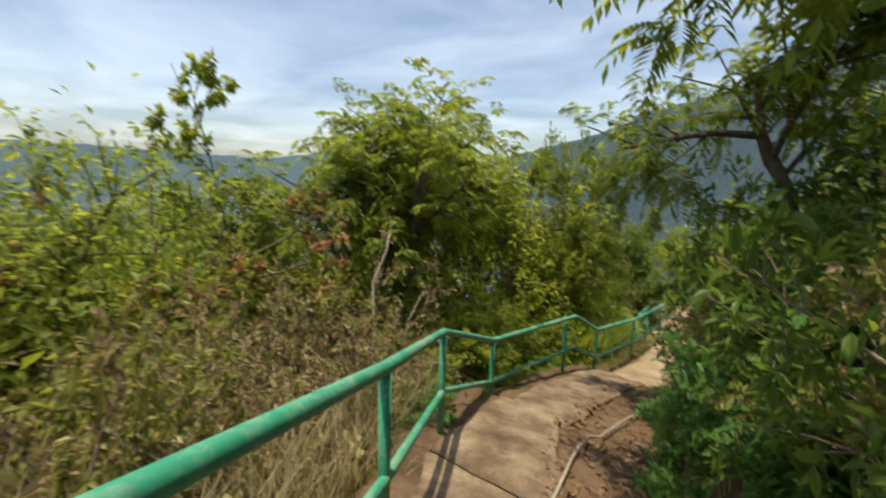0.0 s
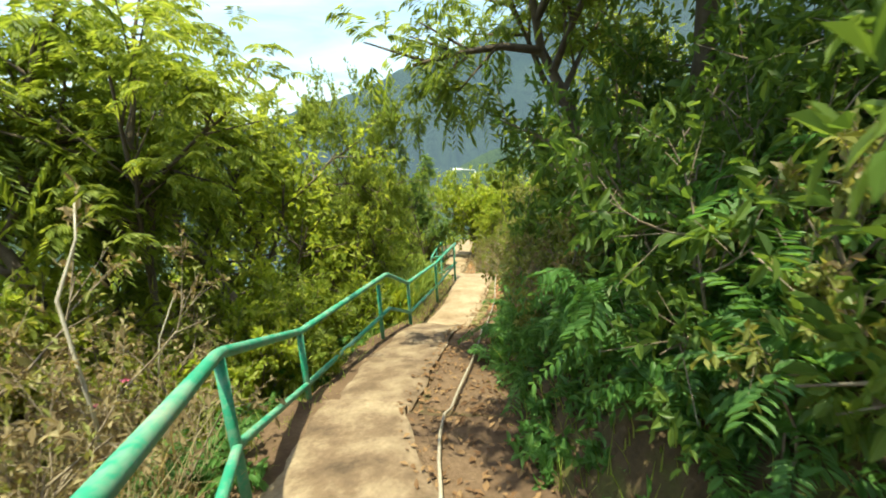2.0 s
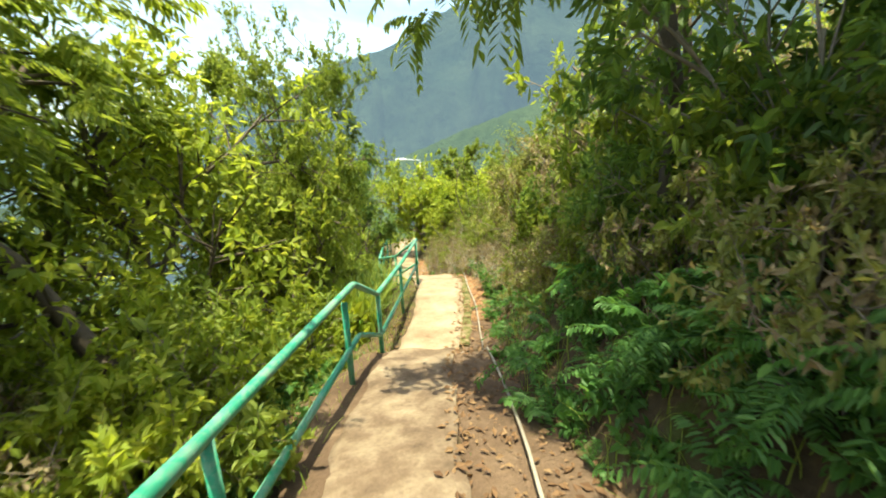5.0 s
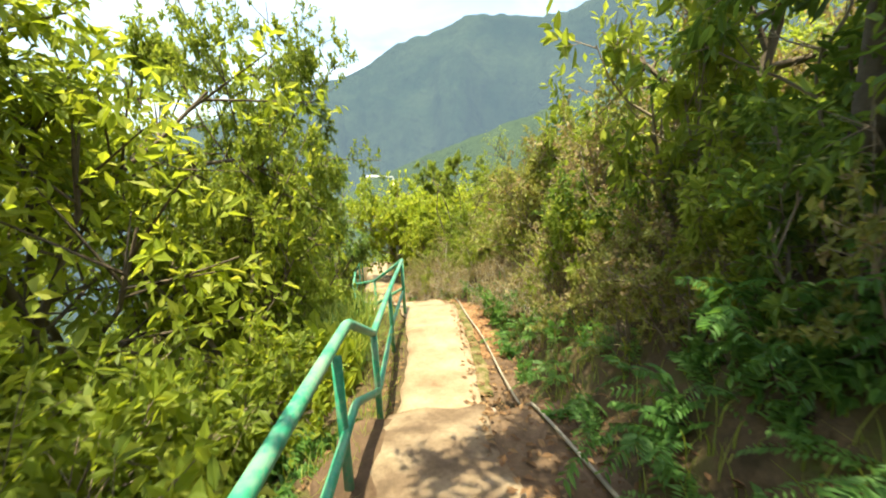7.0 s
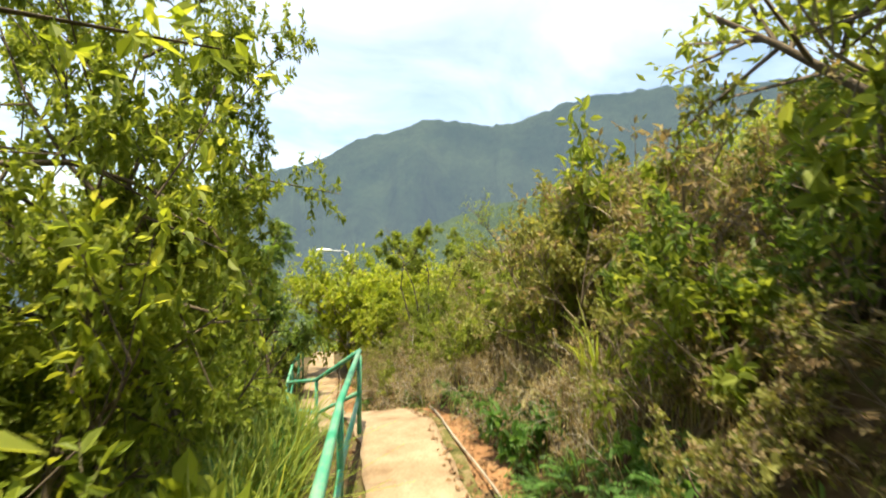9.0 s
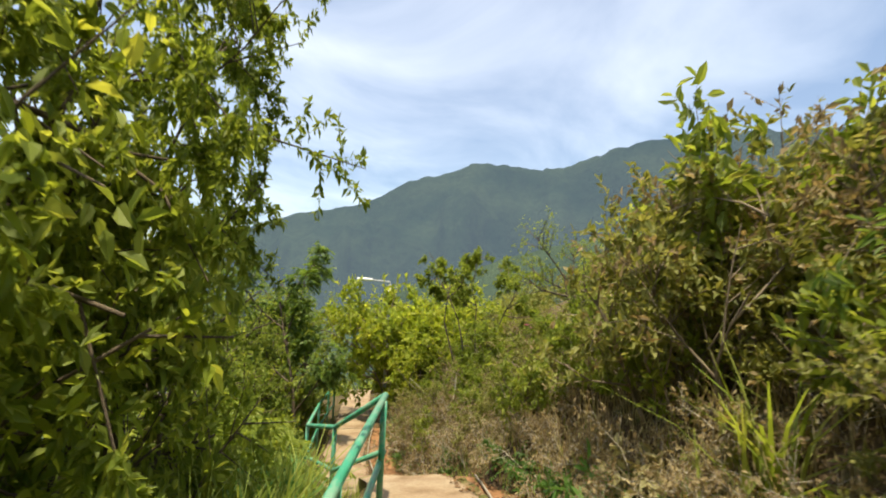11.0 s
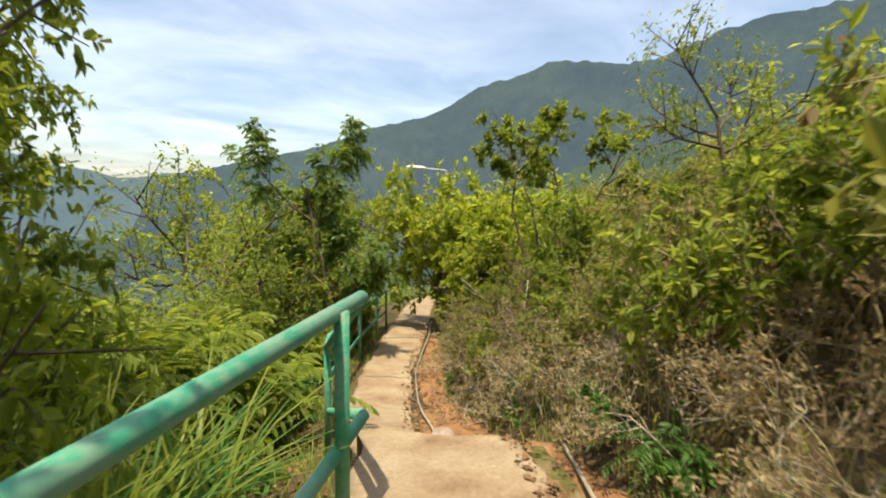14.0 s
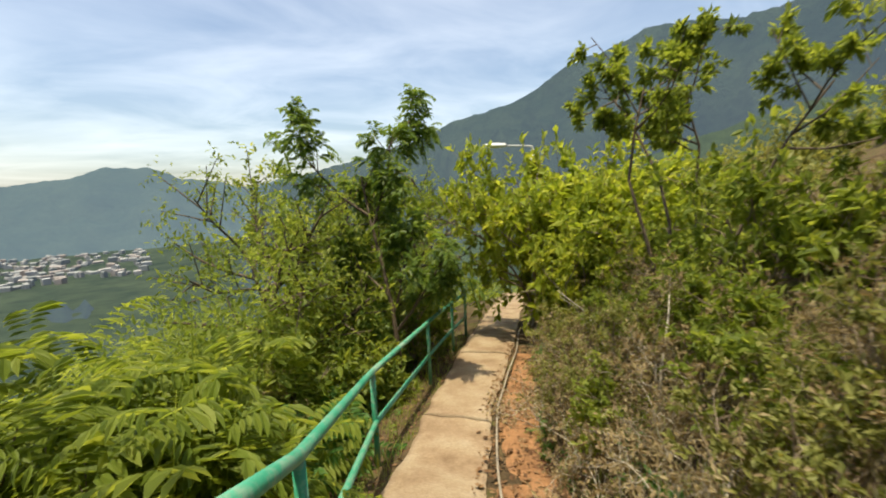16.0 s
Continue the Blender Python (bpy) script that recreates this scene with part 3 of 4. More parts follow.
BASE = dict(depth=3, kids=4, ratio=0.55, wiggle=0.16, lift=0.05, hang=-0.02, bare=0.25, angle=(25, 65), leaves=16, leaf=0.07, slim=0.42, droop=0.15)


def plant(name, category, label, group, seed, stems, height, lean, radius, mat, bark, bits=("stem", "foliage"), second=None, **over):
    """A shrub or tree round its own foot: stems and foliage under one empty."""
    c = dict(BASE, **over)
    rng = np.random.default_rng(seed)
    tubes, ends = [], []
    for k in range(stems):
        a = 2 * math.pi * (k + rng.uniform(0, 0.8)) / stems
        tilt = lean * rng.uniform(0.5, 1.1)
        way = unit(np.array([math.cos(a) * tilt, math.sin(a) * tilt, 1.0]))
        h = height * rng.uniform(0.75, 1.05) * c.get("trunk", 0.62)
        sprout(rng, (0.05 * math.cos(a) * (stems > 1), 0.05 * math.sin(a) * (stems > 1), -0.12), way, h, radius * rng.uniform(0.7, 1.1), c["depth"], c, tubes, ends)
    ob = tagged(new(name), label, category, group)
    child(bits[0], mesh_from(bits[0], *join([tube(p, r, s, False) for p, r, s in tubes]), bark), ob)
    if second:
        pick = rng.uniform(0, 1, len(ends)) < second[0]
        child(bits[1], foliage(rng, [e for e, k in zip(ends, pick) if not k], c, bits[1], mat), ob)
        child("dry_foliage", foliage(rng, [e for e, k in zip(ends, pick) if k], dict(c, leaves=max(2, c["leaves"] // 2)) if second[1] in (LEAF_DRY, LEAF_OLIVE) else c, "young_foliage" if second[1] is LEAF_YELLOW else "dry_foliage", second[1]), ob)
    else:
        child(bits[1], foliage(rng, ends, c, bits[1], mat), ob)
    return ob


def place(u, v, scale=1.0, turn=0.0, sink=0.0, tall=1.0, tip=(0, 0)):
    x, y, z = stand(u, v)
    return pose(x, y, z - sink, tip[0], tip[1], turn) @ Matrix.Diagonal((scale, scale, scale * tall, 1))


MADE, REACH = {}, {}
WALK_U = [0, 2, 4.3, 6, 7.5, 10.3, 11.2, 12.1, 13.2, 14.5, 17, 20, 27]
WALK_V = [-0.2, -0.55, -1.8, -2.48, -2.7, -2.54, -2.4, -2.2, -2.05, -2.1, -3.0, -3.4, -3.6]


CLOUD = {}
LINE = np.array([(*xy(a, float(np.interp(a, WALK_U, WALK_V))), path_z(a) + h) for a in np.arange(1.5, 15.5, 0.3) for h in (0.9, 1.4, 1.8)])


def cloud(ob):
    """A thinned set of the plant's own points."""
    if ob.name not in CLOUD:
        lots = []
        for part in ob.children:
            a = np.empty(len(part.data.vertices) * 3)
            part.data.vertices.foreach_get("co", a)
            lots.append(a.reshape(-1, 3)[::4])
        CLOUD[ob.name] = np.concatenate(lots)
    return CLOUD[ob.name]


def room(ob, m):
    """How near the plant comes to the air that the walker needs."""
    pts = cloud(ob)
    pts = pts @ np.array(m.to_3x3()).T + np.array(m.translation)
    pts = pts[np.linalg.norm(pts[:, :2] - LINE[:, :2].mean(0), axis=1) < 12]
    return min((float(np.min(np.linalg.norm(pts - q, axis=1))) for q in LINE), default=9.0) if len(pts) else 9.0


def clear(u, v, reach, scale):
    """The size at which a plant keeps off the line that is walked."""
    gap = min(math.hypot(u - a, v - float(np.interp(a, WALK_U, WALK_V))) for a in np.arange(0, 17, 0.25))
    return min(scale, max(0.3, (gap - 0.28) / (0.95 * reach)))



TALL = {}


def put(kind, u, v, scale=1.0, turn=None, sink=0.05, tall=1.0, tip=(0, 0)):
    """Sets a plant of that kind at the spot; the first one moves there, the later ones are copies."""
    turn = (u * 137.0 + v * 71.0) % 360 if turn is None else turn
    variants = SPECIES[kind]
    key = (kind, int(abs(u * 7.3 + v * 3.1) * 10) % len(variants))
    first = key not in MADE
    if first:
        MADE[key] = variants[key[1]]()
        spread = np.concatenate([np.array([q.co[:2] for q in part.data.vertices]) for part in MADE[key].children])
        TALL[key] = max(q.co.z for part in MADE[key].children for q in part.data.vertices)
        REACH[key] = float(np.percentile(np.hypot(*spread.T), 98))
    if "tree" in kind:
        scale = scale / TALL[key]          # for trees the height in metres is given
    else:
        scale = clear(u, v, REACH[key], scale)
    m = place(u, v, scale, turn, sink, tall, tip)
    away = -1 if v < float(np.interp(u, WALK_U, WALK_V)) else 1
    if u < 18:
        need = 0.75 if "tree" in kind else 0.42
        best = (room(MADE[key], m), m)
        for k in range(1, 9):
            if best[0] >= need:
                break
            other = place(u, v + away * 0.12 * k, scale, turn + 50 * k, sink, tall, tip)
            best = max(best, (room(MADE[key], other), other), key=lambda q: q[0])
        m = best[1]
    if first:
        ob = MADE[key]
        ob.matrix_basis = m
        return ob
    ob = copy_thing(MADE[key], Matrix())
    ob.matrix_basis = m
    return ob


def shrub(kind, label, seed, mat, bark=TWIG, **k):
    return lambda: plant("shrub", "shrub", label, kind, seed, k.pop("stems", 5), k.pop("height", 1.5), k.pop("lean", 0.55), k.pop("radius", 0.016), mat, bark, **k)


def tree(kind, label, seed, mat, bark=BARK, **k):
    return lambda: plant("tree", "tree", label, kind, seed, k.pop("stems", 1), k.pop("height", 5), k.pop("lean", 0.12), k.pop("radius", 0.06), mat, bark, bits=("trunk", "crown"), **k)


def herb(kind, label, seed, mat, **k):
    return lambda: plant("herb", "plant", label, kind, seed, k.pop("stems", 7), k.pop("height", 0.5), k.pop("lean", 0.8), k.pop("radius", 0.005), mat, mat, **k)


SPECIES = {
    "fresh": [shrub("green shrubs", "leafy bright green shrub on the slope", s, LEAF_FRESH, leaves=6, leaf=0.10, slim=0.42, points=6, twiggy=1) for s in (1, 2, 3)],
    "dark": [shrub("dark shrubs", "dense dark green shrub on the bank", s, LEAF_DARK, height=1.9, leaves=7, leaf=0.095, slim=0.38, radius=0.02, points=6) for s in (4, 5, 6)],
    "olive": [shrub("olive shrubs", "olive-green scrub with small leaves and bare twigs", s, LEAF_OLIVE, leaves=11, leaf=0.058, slim=0.45, twiggy=1, second=(0.28, LEAF_DRY)) for s in (7, 8, 9)],
    "dry": [shrub("dry shrubs", "half-dead brown shrub with bare twigs", s, LEAF_DRY, leaves=9, leaf=0.05, slim=0.4, wiggle=0.26, twiggy=1, second=(0.4, LEAF_OLIVE)) for s in (10, 11)],
    "dead": [shrub("dead bushes", "leafless tangle of grey-brown dead twigs", s, LEAF_DRY, DEADWOOD, leaves=2, leaf=0.045, slim=0.4, height=1.1, lean=0.8, wiggle=0.32, kids=5, radius=0.009, twiggy=1) for s in (15, 16)],
    "yellow": [shrub("yellow-green shrubs", "yellow-green shrub in full sun", s, LEAF_YELLOW, leaves=10, leaf=0.08, slim=0.5, twiggy=1) for s in (12, 13)],
    "pinnate_tree": [tree("feathery trees", "slender tree with drooping feathery leaves above the railing", s, LEAF_FRESH, height=5.2, depth=3, kids=6, trunk=0.6, bare=0.5, ratio=0.5, leaves=3, frond=0.24, pairs=8, arch=0.45, droop=0.45, leaf=0.10, slim=0.26, angle=(30, 70), lift=0.08, radius=0.07) for s in (21, 22)],
    "yellow_tree": [tree("yellow-green trees", "small tree with a sunlit yellow-green crown", s, LEAF_YELLOW, height=5.0, depth=3, kids=8, trunk=0.58, bare=0.35, ratio=0.5, leaves=6, leaf=0.10, slim=0.42, droop=0.3, angle=(30, 70), lift=0.08, radius=0.06) for s in (23, 24)],
    "fresh_tree": [tree("leafy green trees", "leafy green tree leaning over the path", s, LEAF_FRESH, height=5.0, depth=3, kids=8, trunk=0.6, bare=0.45, ratio=0.52, leaves=6, leaf=0.10, slim=0.36, droop=0.35, angle=(30, 70), lift=0.06, radius=0.07) for s in (25, 26)],
    "sparse_tree": [tree("sparse trees", "thin dark tree with small sparse leaves", s, LEAF_FRESH, height=5.2, depth=3, kids=8, trunk=0.66, bare=0.2, ratio=0.42, leaves=34, leaf=0.055, slim=0.42, droop=0.2, angle=(30, 75), wiggle=0.2, lift=0.05, radius=0.032) for s in (27, 28)],
    "leafy_tree": [tree("round-leaved trees", "small tree with broad sunlit leaves beside the path", s, LEAF_FRESH, height=5.0, stems=2, lean=0.16, depth=3, kids=7, trunk=0.62, bare=0.15, ratio=0.44, leaves=6, leaf=0.10, slim=0.46, droop=0.25, angle=(30, 70), wiggle=0.18, lift=0.06, radius=0.045, points=6, second=(0.4, LEAF_YELLOW)) for s in (61, 62)],
    "bent_tree": [tree("flat-topped trees", "small flat-topped tree with leaves in tufts", s, LEAF_FRESH, BARK, stems=4, height=3.4, lean=0.34, depth=3, kids=5, trunk=0.78, bare=0.74, ratio=0.32, leaves=16, leaf=0.08, slim=0.42, angle=(40, 80), lift=0.03, radius=0.026) for s in (29,)],
    "dark_tree": [tree("dark leafy trees", "dark green leafy tree standing beside the path", s, LEAF_DARK, height=5.2, stems=1, lean=0.06, depth=3, kids=7, trunk=0.7, bare=0.2, ratio=0.4, leaves=3, frond=0.26, pairs=7, arch=0.4, droop=0.3, leaf=0.13, slim=0.34, angle=(30, 65), lift=0.12, wiggle=0.1, radius=0.06) for s in (31,)],
    "sapling_tree": [tree("saplings", "thin sapling with a tuft of leaves on top", s, LEAF_FRESH, height=4.5, lean=0.1, depth=2, kids=6, trunk=0.9, bare=0.72, ratio=0.2, leaves=26, leaf=0.13, slim=0.4, angle=(40, 80), lift=0.05, wiggle=0.08, radius=0.03) for s in (33,)],
    "red_tree": [tree("reddish trees", "small tree with reddish young leaves", s, LEAF_OLIVE, height=3.6, stems=2, lean=0.25, depth=3, kids=5, trunk=0.7, bare=0.35, ratio=0.4, leaves=18, leaf=0.075, slim=0.4, angle=(30, 70), radius=0.03, second=(0.25, LEAF_RED)) for s in (34,)],
    "frond": [herb("feather-leaved plants", "bright green plant with long arching paired leaflets", s, LEAF_EMERALD, stems=5, height=0.9, lean=0.7, depth=1, kids=3, trunk=0.6, ratio=0.35, leaves=2, frond=0.48, pairs=10, arch=0.4, droop=0.3, leaf=0.12, slim=0.3, points=6, radius=0.009, hang=0.0) for s in (41, 42)],
    "tall_frond": [shrub("feathery shrubs", "tall bright green shrub with long paired leaflets below the railing", s, LEAF_FRESH, stems=6, height=1.9, lean=0.55, depth=1, kids=6, trunk=0.7, bare=0.25, ratio=0.3, leaves=2, frond=0.58, pairs=10, arch=0.4, droop=0.35, leaf=0.155, slim=0.28, points=6, radius=0.014, hang=0.0) for s in (51, 52)],
    "lush_frond": [shrub("lush shrubs", "emerald shrub with paired leaflets at the bank foot", s, LEAF_EMERALD, stems=6, height=1.9, lean=0.55, depth=1, kids=7, trunk=0.7, bare=0.25, ratio=0.3, leaves=2, frond=0.42, pairs=9, arch=0.4, droop=0.3, leaf=0.125, slim=0.32, points=6, radius=0.014, hang=0.0) for s in (53, 54)],
    "fern": [herb("ferns", "green fern at the foot of the bank", s, LEAF_EMERALD, stems=9, height=0.5, lean=1.0, depth=1, kids=1, trunk=0.35, ratio=0.4, leaves=2, frond=0.42, pairs=14, arch=0.45, droop=0.15, leaf=0.075, slim=0.3, radius=0.004) for s in (43, 44)],
    "herb": [herb("broad-leaved weeds", "low broad-leaved green weed beside the path", s, LEAF_EMERALD, stems=7, height=0.55, lean=0.7, depth=1, kids=4, trunk=0.6, ratio=0.4, leaves=9, leaf=0.10, slim=0.42, points=6, radius=0.005) for s in (45, 46)],
    "pale_herb": [herb("pale-leaved weeds", "tall weed with pale withered oval leaves", s, LEAF_PALE, stems=6, height=1.1, lean=0.5, depth=1, kids=5, trunk=0.8, ratio=0.25, leaves=6, leaf=0.12, slim=0.6, points=6, radius=0.006) for s in (48, 49)],
    "big_herb": [herb("large-leaved weeds", "weed with large pale green leaves", s, LEAF_YELLOW, stems=6, height=0.8, lean=0.6, depth=1, kids=4, trunk=0.7, ratio=0.35, leaves=6, leaf=0.19, slim=0.78, points=6, radius=0.006) for s in (47,)],
}


def scatter(seed, kinds, u0, u1, v_of, count, scale, gap=0.5, tall=1.0, tip=0):
    """Plants strewn over a stretch of the plan; v_of(u, s) gives the place across for s in 0..1."""
    rng = random.Random(seed)
    done = []
    tries = 0
    while len(done) < count and tries < count * 25:
        tries += 1
        u, s = rng.uniform(u0, u1), rng.random()
        v = v_of(u, s)
        if any((u - a) ** 2 + (v - b) ** 2 < gap * gap for a, b in done):
            continue
        done.append((u, v))
        put(rng.choice(kinds), u, v, rng.uniform(*scale), rng.uniform(0, 360), 0.06, tall * rng.uniform(0.85, 1.15), (rng.uniform(-tip, tip), rng.uniform(-tip, tip)))


def left_of(a, b):
    return lambda u, s: LEFT(u) - a - (b - a) * s


def right_of(a, b):
    return lambda u, s: BANK(u) + a + (b - a) * s


# downhill side
put("pinnate_tree", 6.5, -4.4, 5.4, 40, tip=(3, 5))
put("pinnate_tree", 8.0, -4.4, 5.2, 160, tip=(6, 9))
put("pinnate_tree", 7.4, -5.6, 5.4, 280)
put("pinnate_tree", 5.9, -5.4, 4.8, 120)
put("pinnate_tree", 9.3, -6.0, 5.8, 250)
put("yellow_tree", 10.0, -6.0, 5.6, 10)
put("yellow_tree", 11.3, -6.2, 5.6, 200)
put("yellow_tree", 10.5, -5.5, 5.6, 300)
for uu, vv, ss in ((9.0, -4.2, 1.1), (9.6, -4.5, 1.2), (8.4, -4.3, 1.1), (10.2, -4.2, 1.1), (7.7, -4.2, 1.0), (7.1, -4.1, 1.0)):
    put("fresh", uu, vv, ss)
put("yellow_tree", 6.2, -7.6, 4.4, 60)
put("fresh_tree", 5.2, -8.2, 4.4, 10)
put("sparse_tree", 13.1, -4.8, 4.3, 240, tall=1.5)
put("sparse_tree", 12.9, -5.3, 4.4, 190, tall=1.5)
put("sparse_tree", 14.0, -5.6, 4.0, 300, tall=1.5)
put("sparse_tree", 13.3, -6.6, 4.6, 120, tall=1.5)
put("leafy_tree", 11.6, -4.4, 3.6, 30, tall=1.45)
put("leafy_tree", 13.9, -4.5, 2.5, 250, tall=1.6)
put("sparse_tree", 13.4, -4.2, 3.0, 30, tall=1.7)
put("leafy_tree", 14.7, -4.8, 2.1, 160, tall=1.5)
put("leafy_tree", 14.4, -5.4, 2.7, 310, tall=1.55)
put("dark_tree", 21.0, -4.7, 4.3, 80, tall=1.3)
for uu, vv, hh, rr, kind in ((22.8, -6.2, 4.8, 130, "fresh_tree"), (24.6, -5.6, 4.8, 220, "leafy_tree"), (26.8, -5.8, 5.2, 40, "fresh_tree"), (23.8, -8.8, 6.0, 90, "fresh_tree"), (27.0, -9.0, 7.0, 170, "leafy_tree"), (30.0, -7.5, 7.0, 10, "fresh_tree")):
    put(kind, uu, vv, hh, rr)
put("sapling_tree", 4.9, -6.3, 3.7, 20, tall=1.4)
put("fresh_tree", 2.4, -5.0, 3.6, 40)
put("leafy_tree", 3.0, -6.4, 4.0, 120)
for uu, vv, ss, kind in ((19.4, -6.0, 1.7, "fresh"), (20.4, -6.4, 1.9, "yellow"), (18.6, -6.3, 1.4, "fresh"), (21.3, -6.3, 2.0, "olive"), (22.2, -5.7, 1.9, "fresh"), (20.0, -5.3, 1.4, "fresh"), (18.2, -5.4, 1.0, "fresh"), (17.4, -6.6, 1.2, "olive")):
    put(kind, uu, vv, ss)
scatter(104, ["yellow", "fresh", "fresh", "olive"], 5.0, 9.5, left_of(3.2, 6.5), 10, (1.4, 1.9), 0.8, 1.2)
put("red_tree", 3.2, -5.5, 3.7, 20)
put("fresh_tree", 20.2, -6.3, 4.4, 90)
scatter(101, ["fresh", "yellow", "fresh", "olive"], 6.3, 10.0, left_of(1.1, 3.4), 26, (0.85, 1.25), 0.55, 1.25)
scatter(102, ["fresh", "yellow", "olive"], 9.5, 11.9, left_of(1.6, 3.4), 11, (0.8, 1.15), 0.55, 1.25)
scatter(103, ["dry", "olive", "dry", "dry", "olive"], 2.0, 6.2, left_of(1.0, 4.4), 28, (0.95, 1.45), 0.45, 1.25)
scatter(105, ["fresh", "olive", "yellow"], 14.9, 17.0, left_of(3.0, 5.0), 7, (0.7, 1.0), 0.6)
scatter(109, ["olive", "fresh"], 12.0, 15.0, left_of(1.9, 4.2), 13, (0.9, 1.25), 0.6, 1.2)
scatter(106, ["fresh", "olive", "dark", "yellow"], 17.5, 24.0, left_of(1.0, 4.0), 26, (0.8, 1.25), 0.65, 1.15)
scatter(107, ["yellow", "fresh", "yellow"], 4.8, 7.8, left_of(3.4, 6.2), 9, (1.5, 2.0), 0.8, 1.2)
scatter(108, ["pale_herb"], 2.2, 5.2, left_of(0.9, 2.6), 12, (0.8, 1.3), 0.35)
# uphill side
put("fresh_tree", 10.2, 0.3, 4.2, 200, tip=(-9, -14))
put("fresh_tree", 3.0, 1.5, 6.0, 220, tip=(-7, -11))
put("fresh_tree", 3.4, 0.7, 5.4, 70, tip=(-5, -8))
for uu, vv, ss in ((5.9, -0.45, 0.75), (4.9, -0.3, 0.8), (6.8, -0.5, 0.7)):
    put("frond", uu, vv, ss)
put("yellow", 24.3, -2.3, 2.6, tall=1.3)
for uu, vv, ss in ((23.3, -1.4, 2.2), (24.1, -1.6, 2.5), (25.6, -1.7, 2.6), (24.8, -0.7, 2.6), (22.4, -1.0, 1.9)):
    put("yellow", uu, vv, ss)
put("bent_tree", 19.8, -0.7, 3.5, 140)
put("fresh_tree", 17.4, 1.1, 2.8, 20)
put("pinnate_tree", 5.6, 1.3, 5.6, 10, tip=(-13, -20))
put("pinnate_tree", 7.4, 0.5, 6.0, 100, tip=(-14, -22))
put("pinnate_tree", 8.4, -0.2, 4.6, 60, tip=(-15, -22))
for uu, vv, ss, kind in ((13.0, -0.2, 1.35, "olive"), (13.6, -0.1, 1.3, "olive"), (12.6, 0.3, 1.5, "olive"), (13.2, 0.7, 1.6, "fresh")):
    put(kind, uu, vv, ss, tall=1.25)
put("yellow", 23.7, -2.0, 2.6, tall=1.2)
put("yellow", 24.9, -2.1, 2.6, tall=1.25)
scatter(111, ["dark", "fresh", "olive", "dark"], 2.6, 8.6, right_of(0.55, 1.1), 17, (0.65, 0.9), 0.45, 1.3, 6)
scatter(112, ["dark", "fresh", "dark", "fresh"], 1.0, 9.0, right_of(1.1, 2.8), 20, (0.9, 1.2), 0.7, 1.15)
scatter(113, ["dark", "olive", "fresh"], 8.6, 11.2, right_of(0.4, 1.6), 12, (0.6, 0.95), 0.5, 1.1)
scatter(114, ["olive", "dead", "dry", "olive", "fresh", "dead"], 10.4, 16.5, right_of(0.35, 1.3), 26, (0.6, 0.9), 0.42, 1.1)
scatter(115, ["olive", "dry", "olive", "fresh"], 10.0, 14.2, right_of(1.3, 3.6), 15, (1.0, 1.45), 0.6, 1.2)
scatter(125, ["olive", "dry", "olive", "fresh"], 14.2, 17.5, right_of(1.3, 3.6), 11, (0.65, 0.95), 0.6, 1.05)
scatter(116, ["dead", "dry", "dead", "olive", "fresh", "dead"], 16.5, 22.0, right_of(0.3, 1.4), 24, (0.6, 0.9), 0.42, 1.1)
scatter(117, ["olive", "dry", "yellow", "fresh"], 16.5, 26.0, right_of(1.4, 5.0), 19, (0.75, 1.1), 0.7, 1.05)
scatter(118, ["yellow", "fresh", "yellow"], 21.5, 28.0, right_of(0.4, 2.2), 20, (0.9, 1.3), 0.5, 1.3)
for uu, off, ss in ((15.3, 0.3, 0.8), (16.2, 0.3, 0.9), (16.9, 0.2, 1.0), (17.4, 0.15, 1.1), (18.0, 0.15, 1.2), (18.6, 0.2, 1.1), (19.4, 0.25, 1.1), (20.4, 0.3, 0.9), (17.9, 0.7, 1.2), (13.9, 0.2, 0.8), (14.7, 0.25, 0.9), (13.2, 0.25, 0.8)):
    put("dead", uu, BANK(uu) + off, ss)
# low plants along the edges
for uu, off, ss in ((4.6, 0.55, 0.6), (5.0, 0.5, 0.62), (5.4, 0.5, 0.6), (5.9, 0.45, 0.56), (6.5, 0.45, 0.52), (7.2, 0.45, 0.5), (4.9, 1.0, 0.75), (5.6, 0.95, 0.72), (6.9, 0.5, 0.5), (8.0, 0.5, 0.5)):
    put("lush_frond", uu, BANK(uu) + off, ss)
scatter(131, ["herb", "fern", "herb", "frond", "herb"], 3.6, 8.4, right_of(0.02, 0.6), 40, (0.55, 0.95), 0.2)
scatter(137, ["herb"], 4.4, 14.0, lambda u, s: RIGHT(u) + 0.02 + 0.12 * s, 24, (0.18, 0.34), 0.25)
scatter(132, ["fern", "herb", "fern"], 8.4, 12.4, right_of(0.02, 0.5), 20, (0.6, 1.0), 0.22)
scatter(133, ["herb", "fern", "herb"], 12.4, 22.0, right_of(0.05, 0.6), 26, (0.45, 0.85), 0.3)
scatter(139, ["herb", "fern", "herb"], 16.8, 22.4, right_of(-0.02, 0.3), 22, (0.32, 0.5), 0.2)
scatter(134, ["herb", "fern"], 4.5, 24.0, left_of(0.5, 1.1), 34, (0.4, 0.75), 0.35)
scatter(138, ["herb", "fern", "herb", "frond"], 4.8, 10.2, left_of(0.3, 1.0), 34, (0.5, 0.85), 0.25)
scatter(135, ["big_herb", "herb", "frond"], 9.5, 12.4, left_of(0.9, 1.8), 9, (0.7, 1.1), 0.35)
put("big_herb", 11.5, -3.5, 1.1, tall=1.6)
put("big_herb", 11.2, -3.5, 1.0, tall=1.5)
put("herb", 12.9, -0.85, 1.3, tall=1.3)
put("herb", 13.2, -0.8, 1.2, tall=1.4)
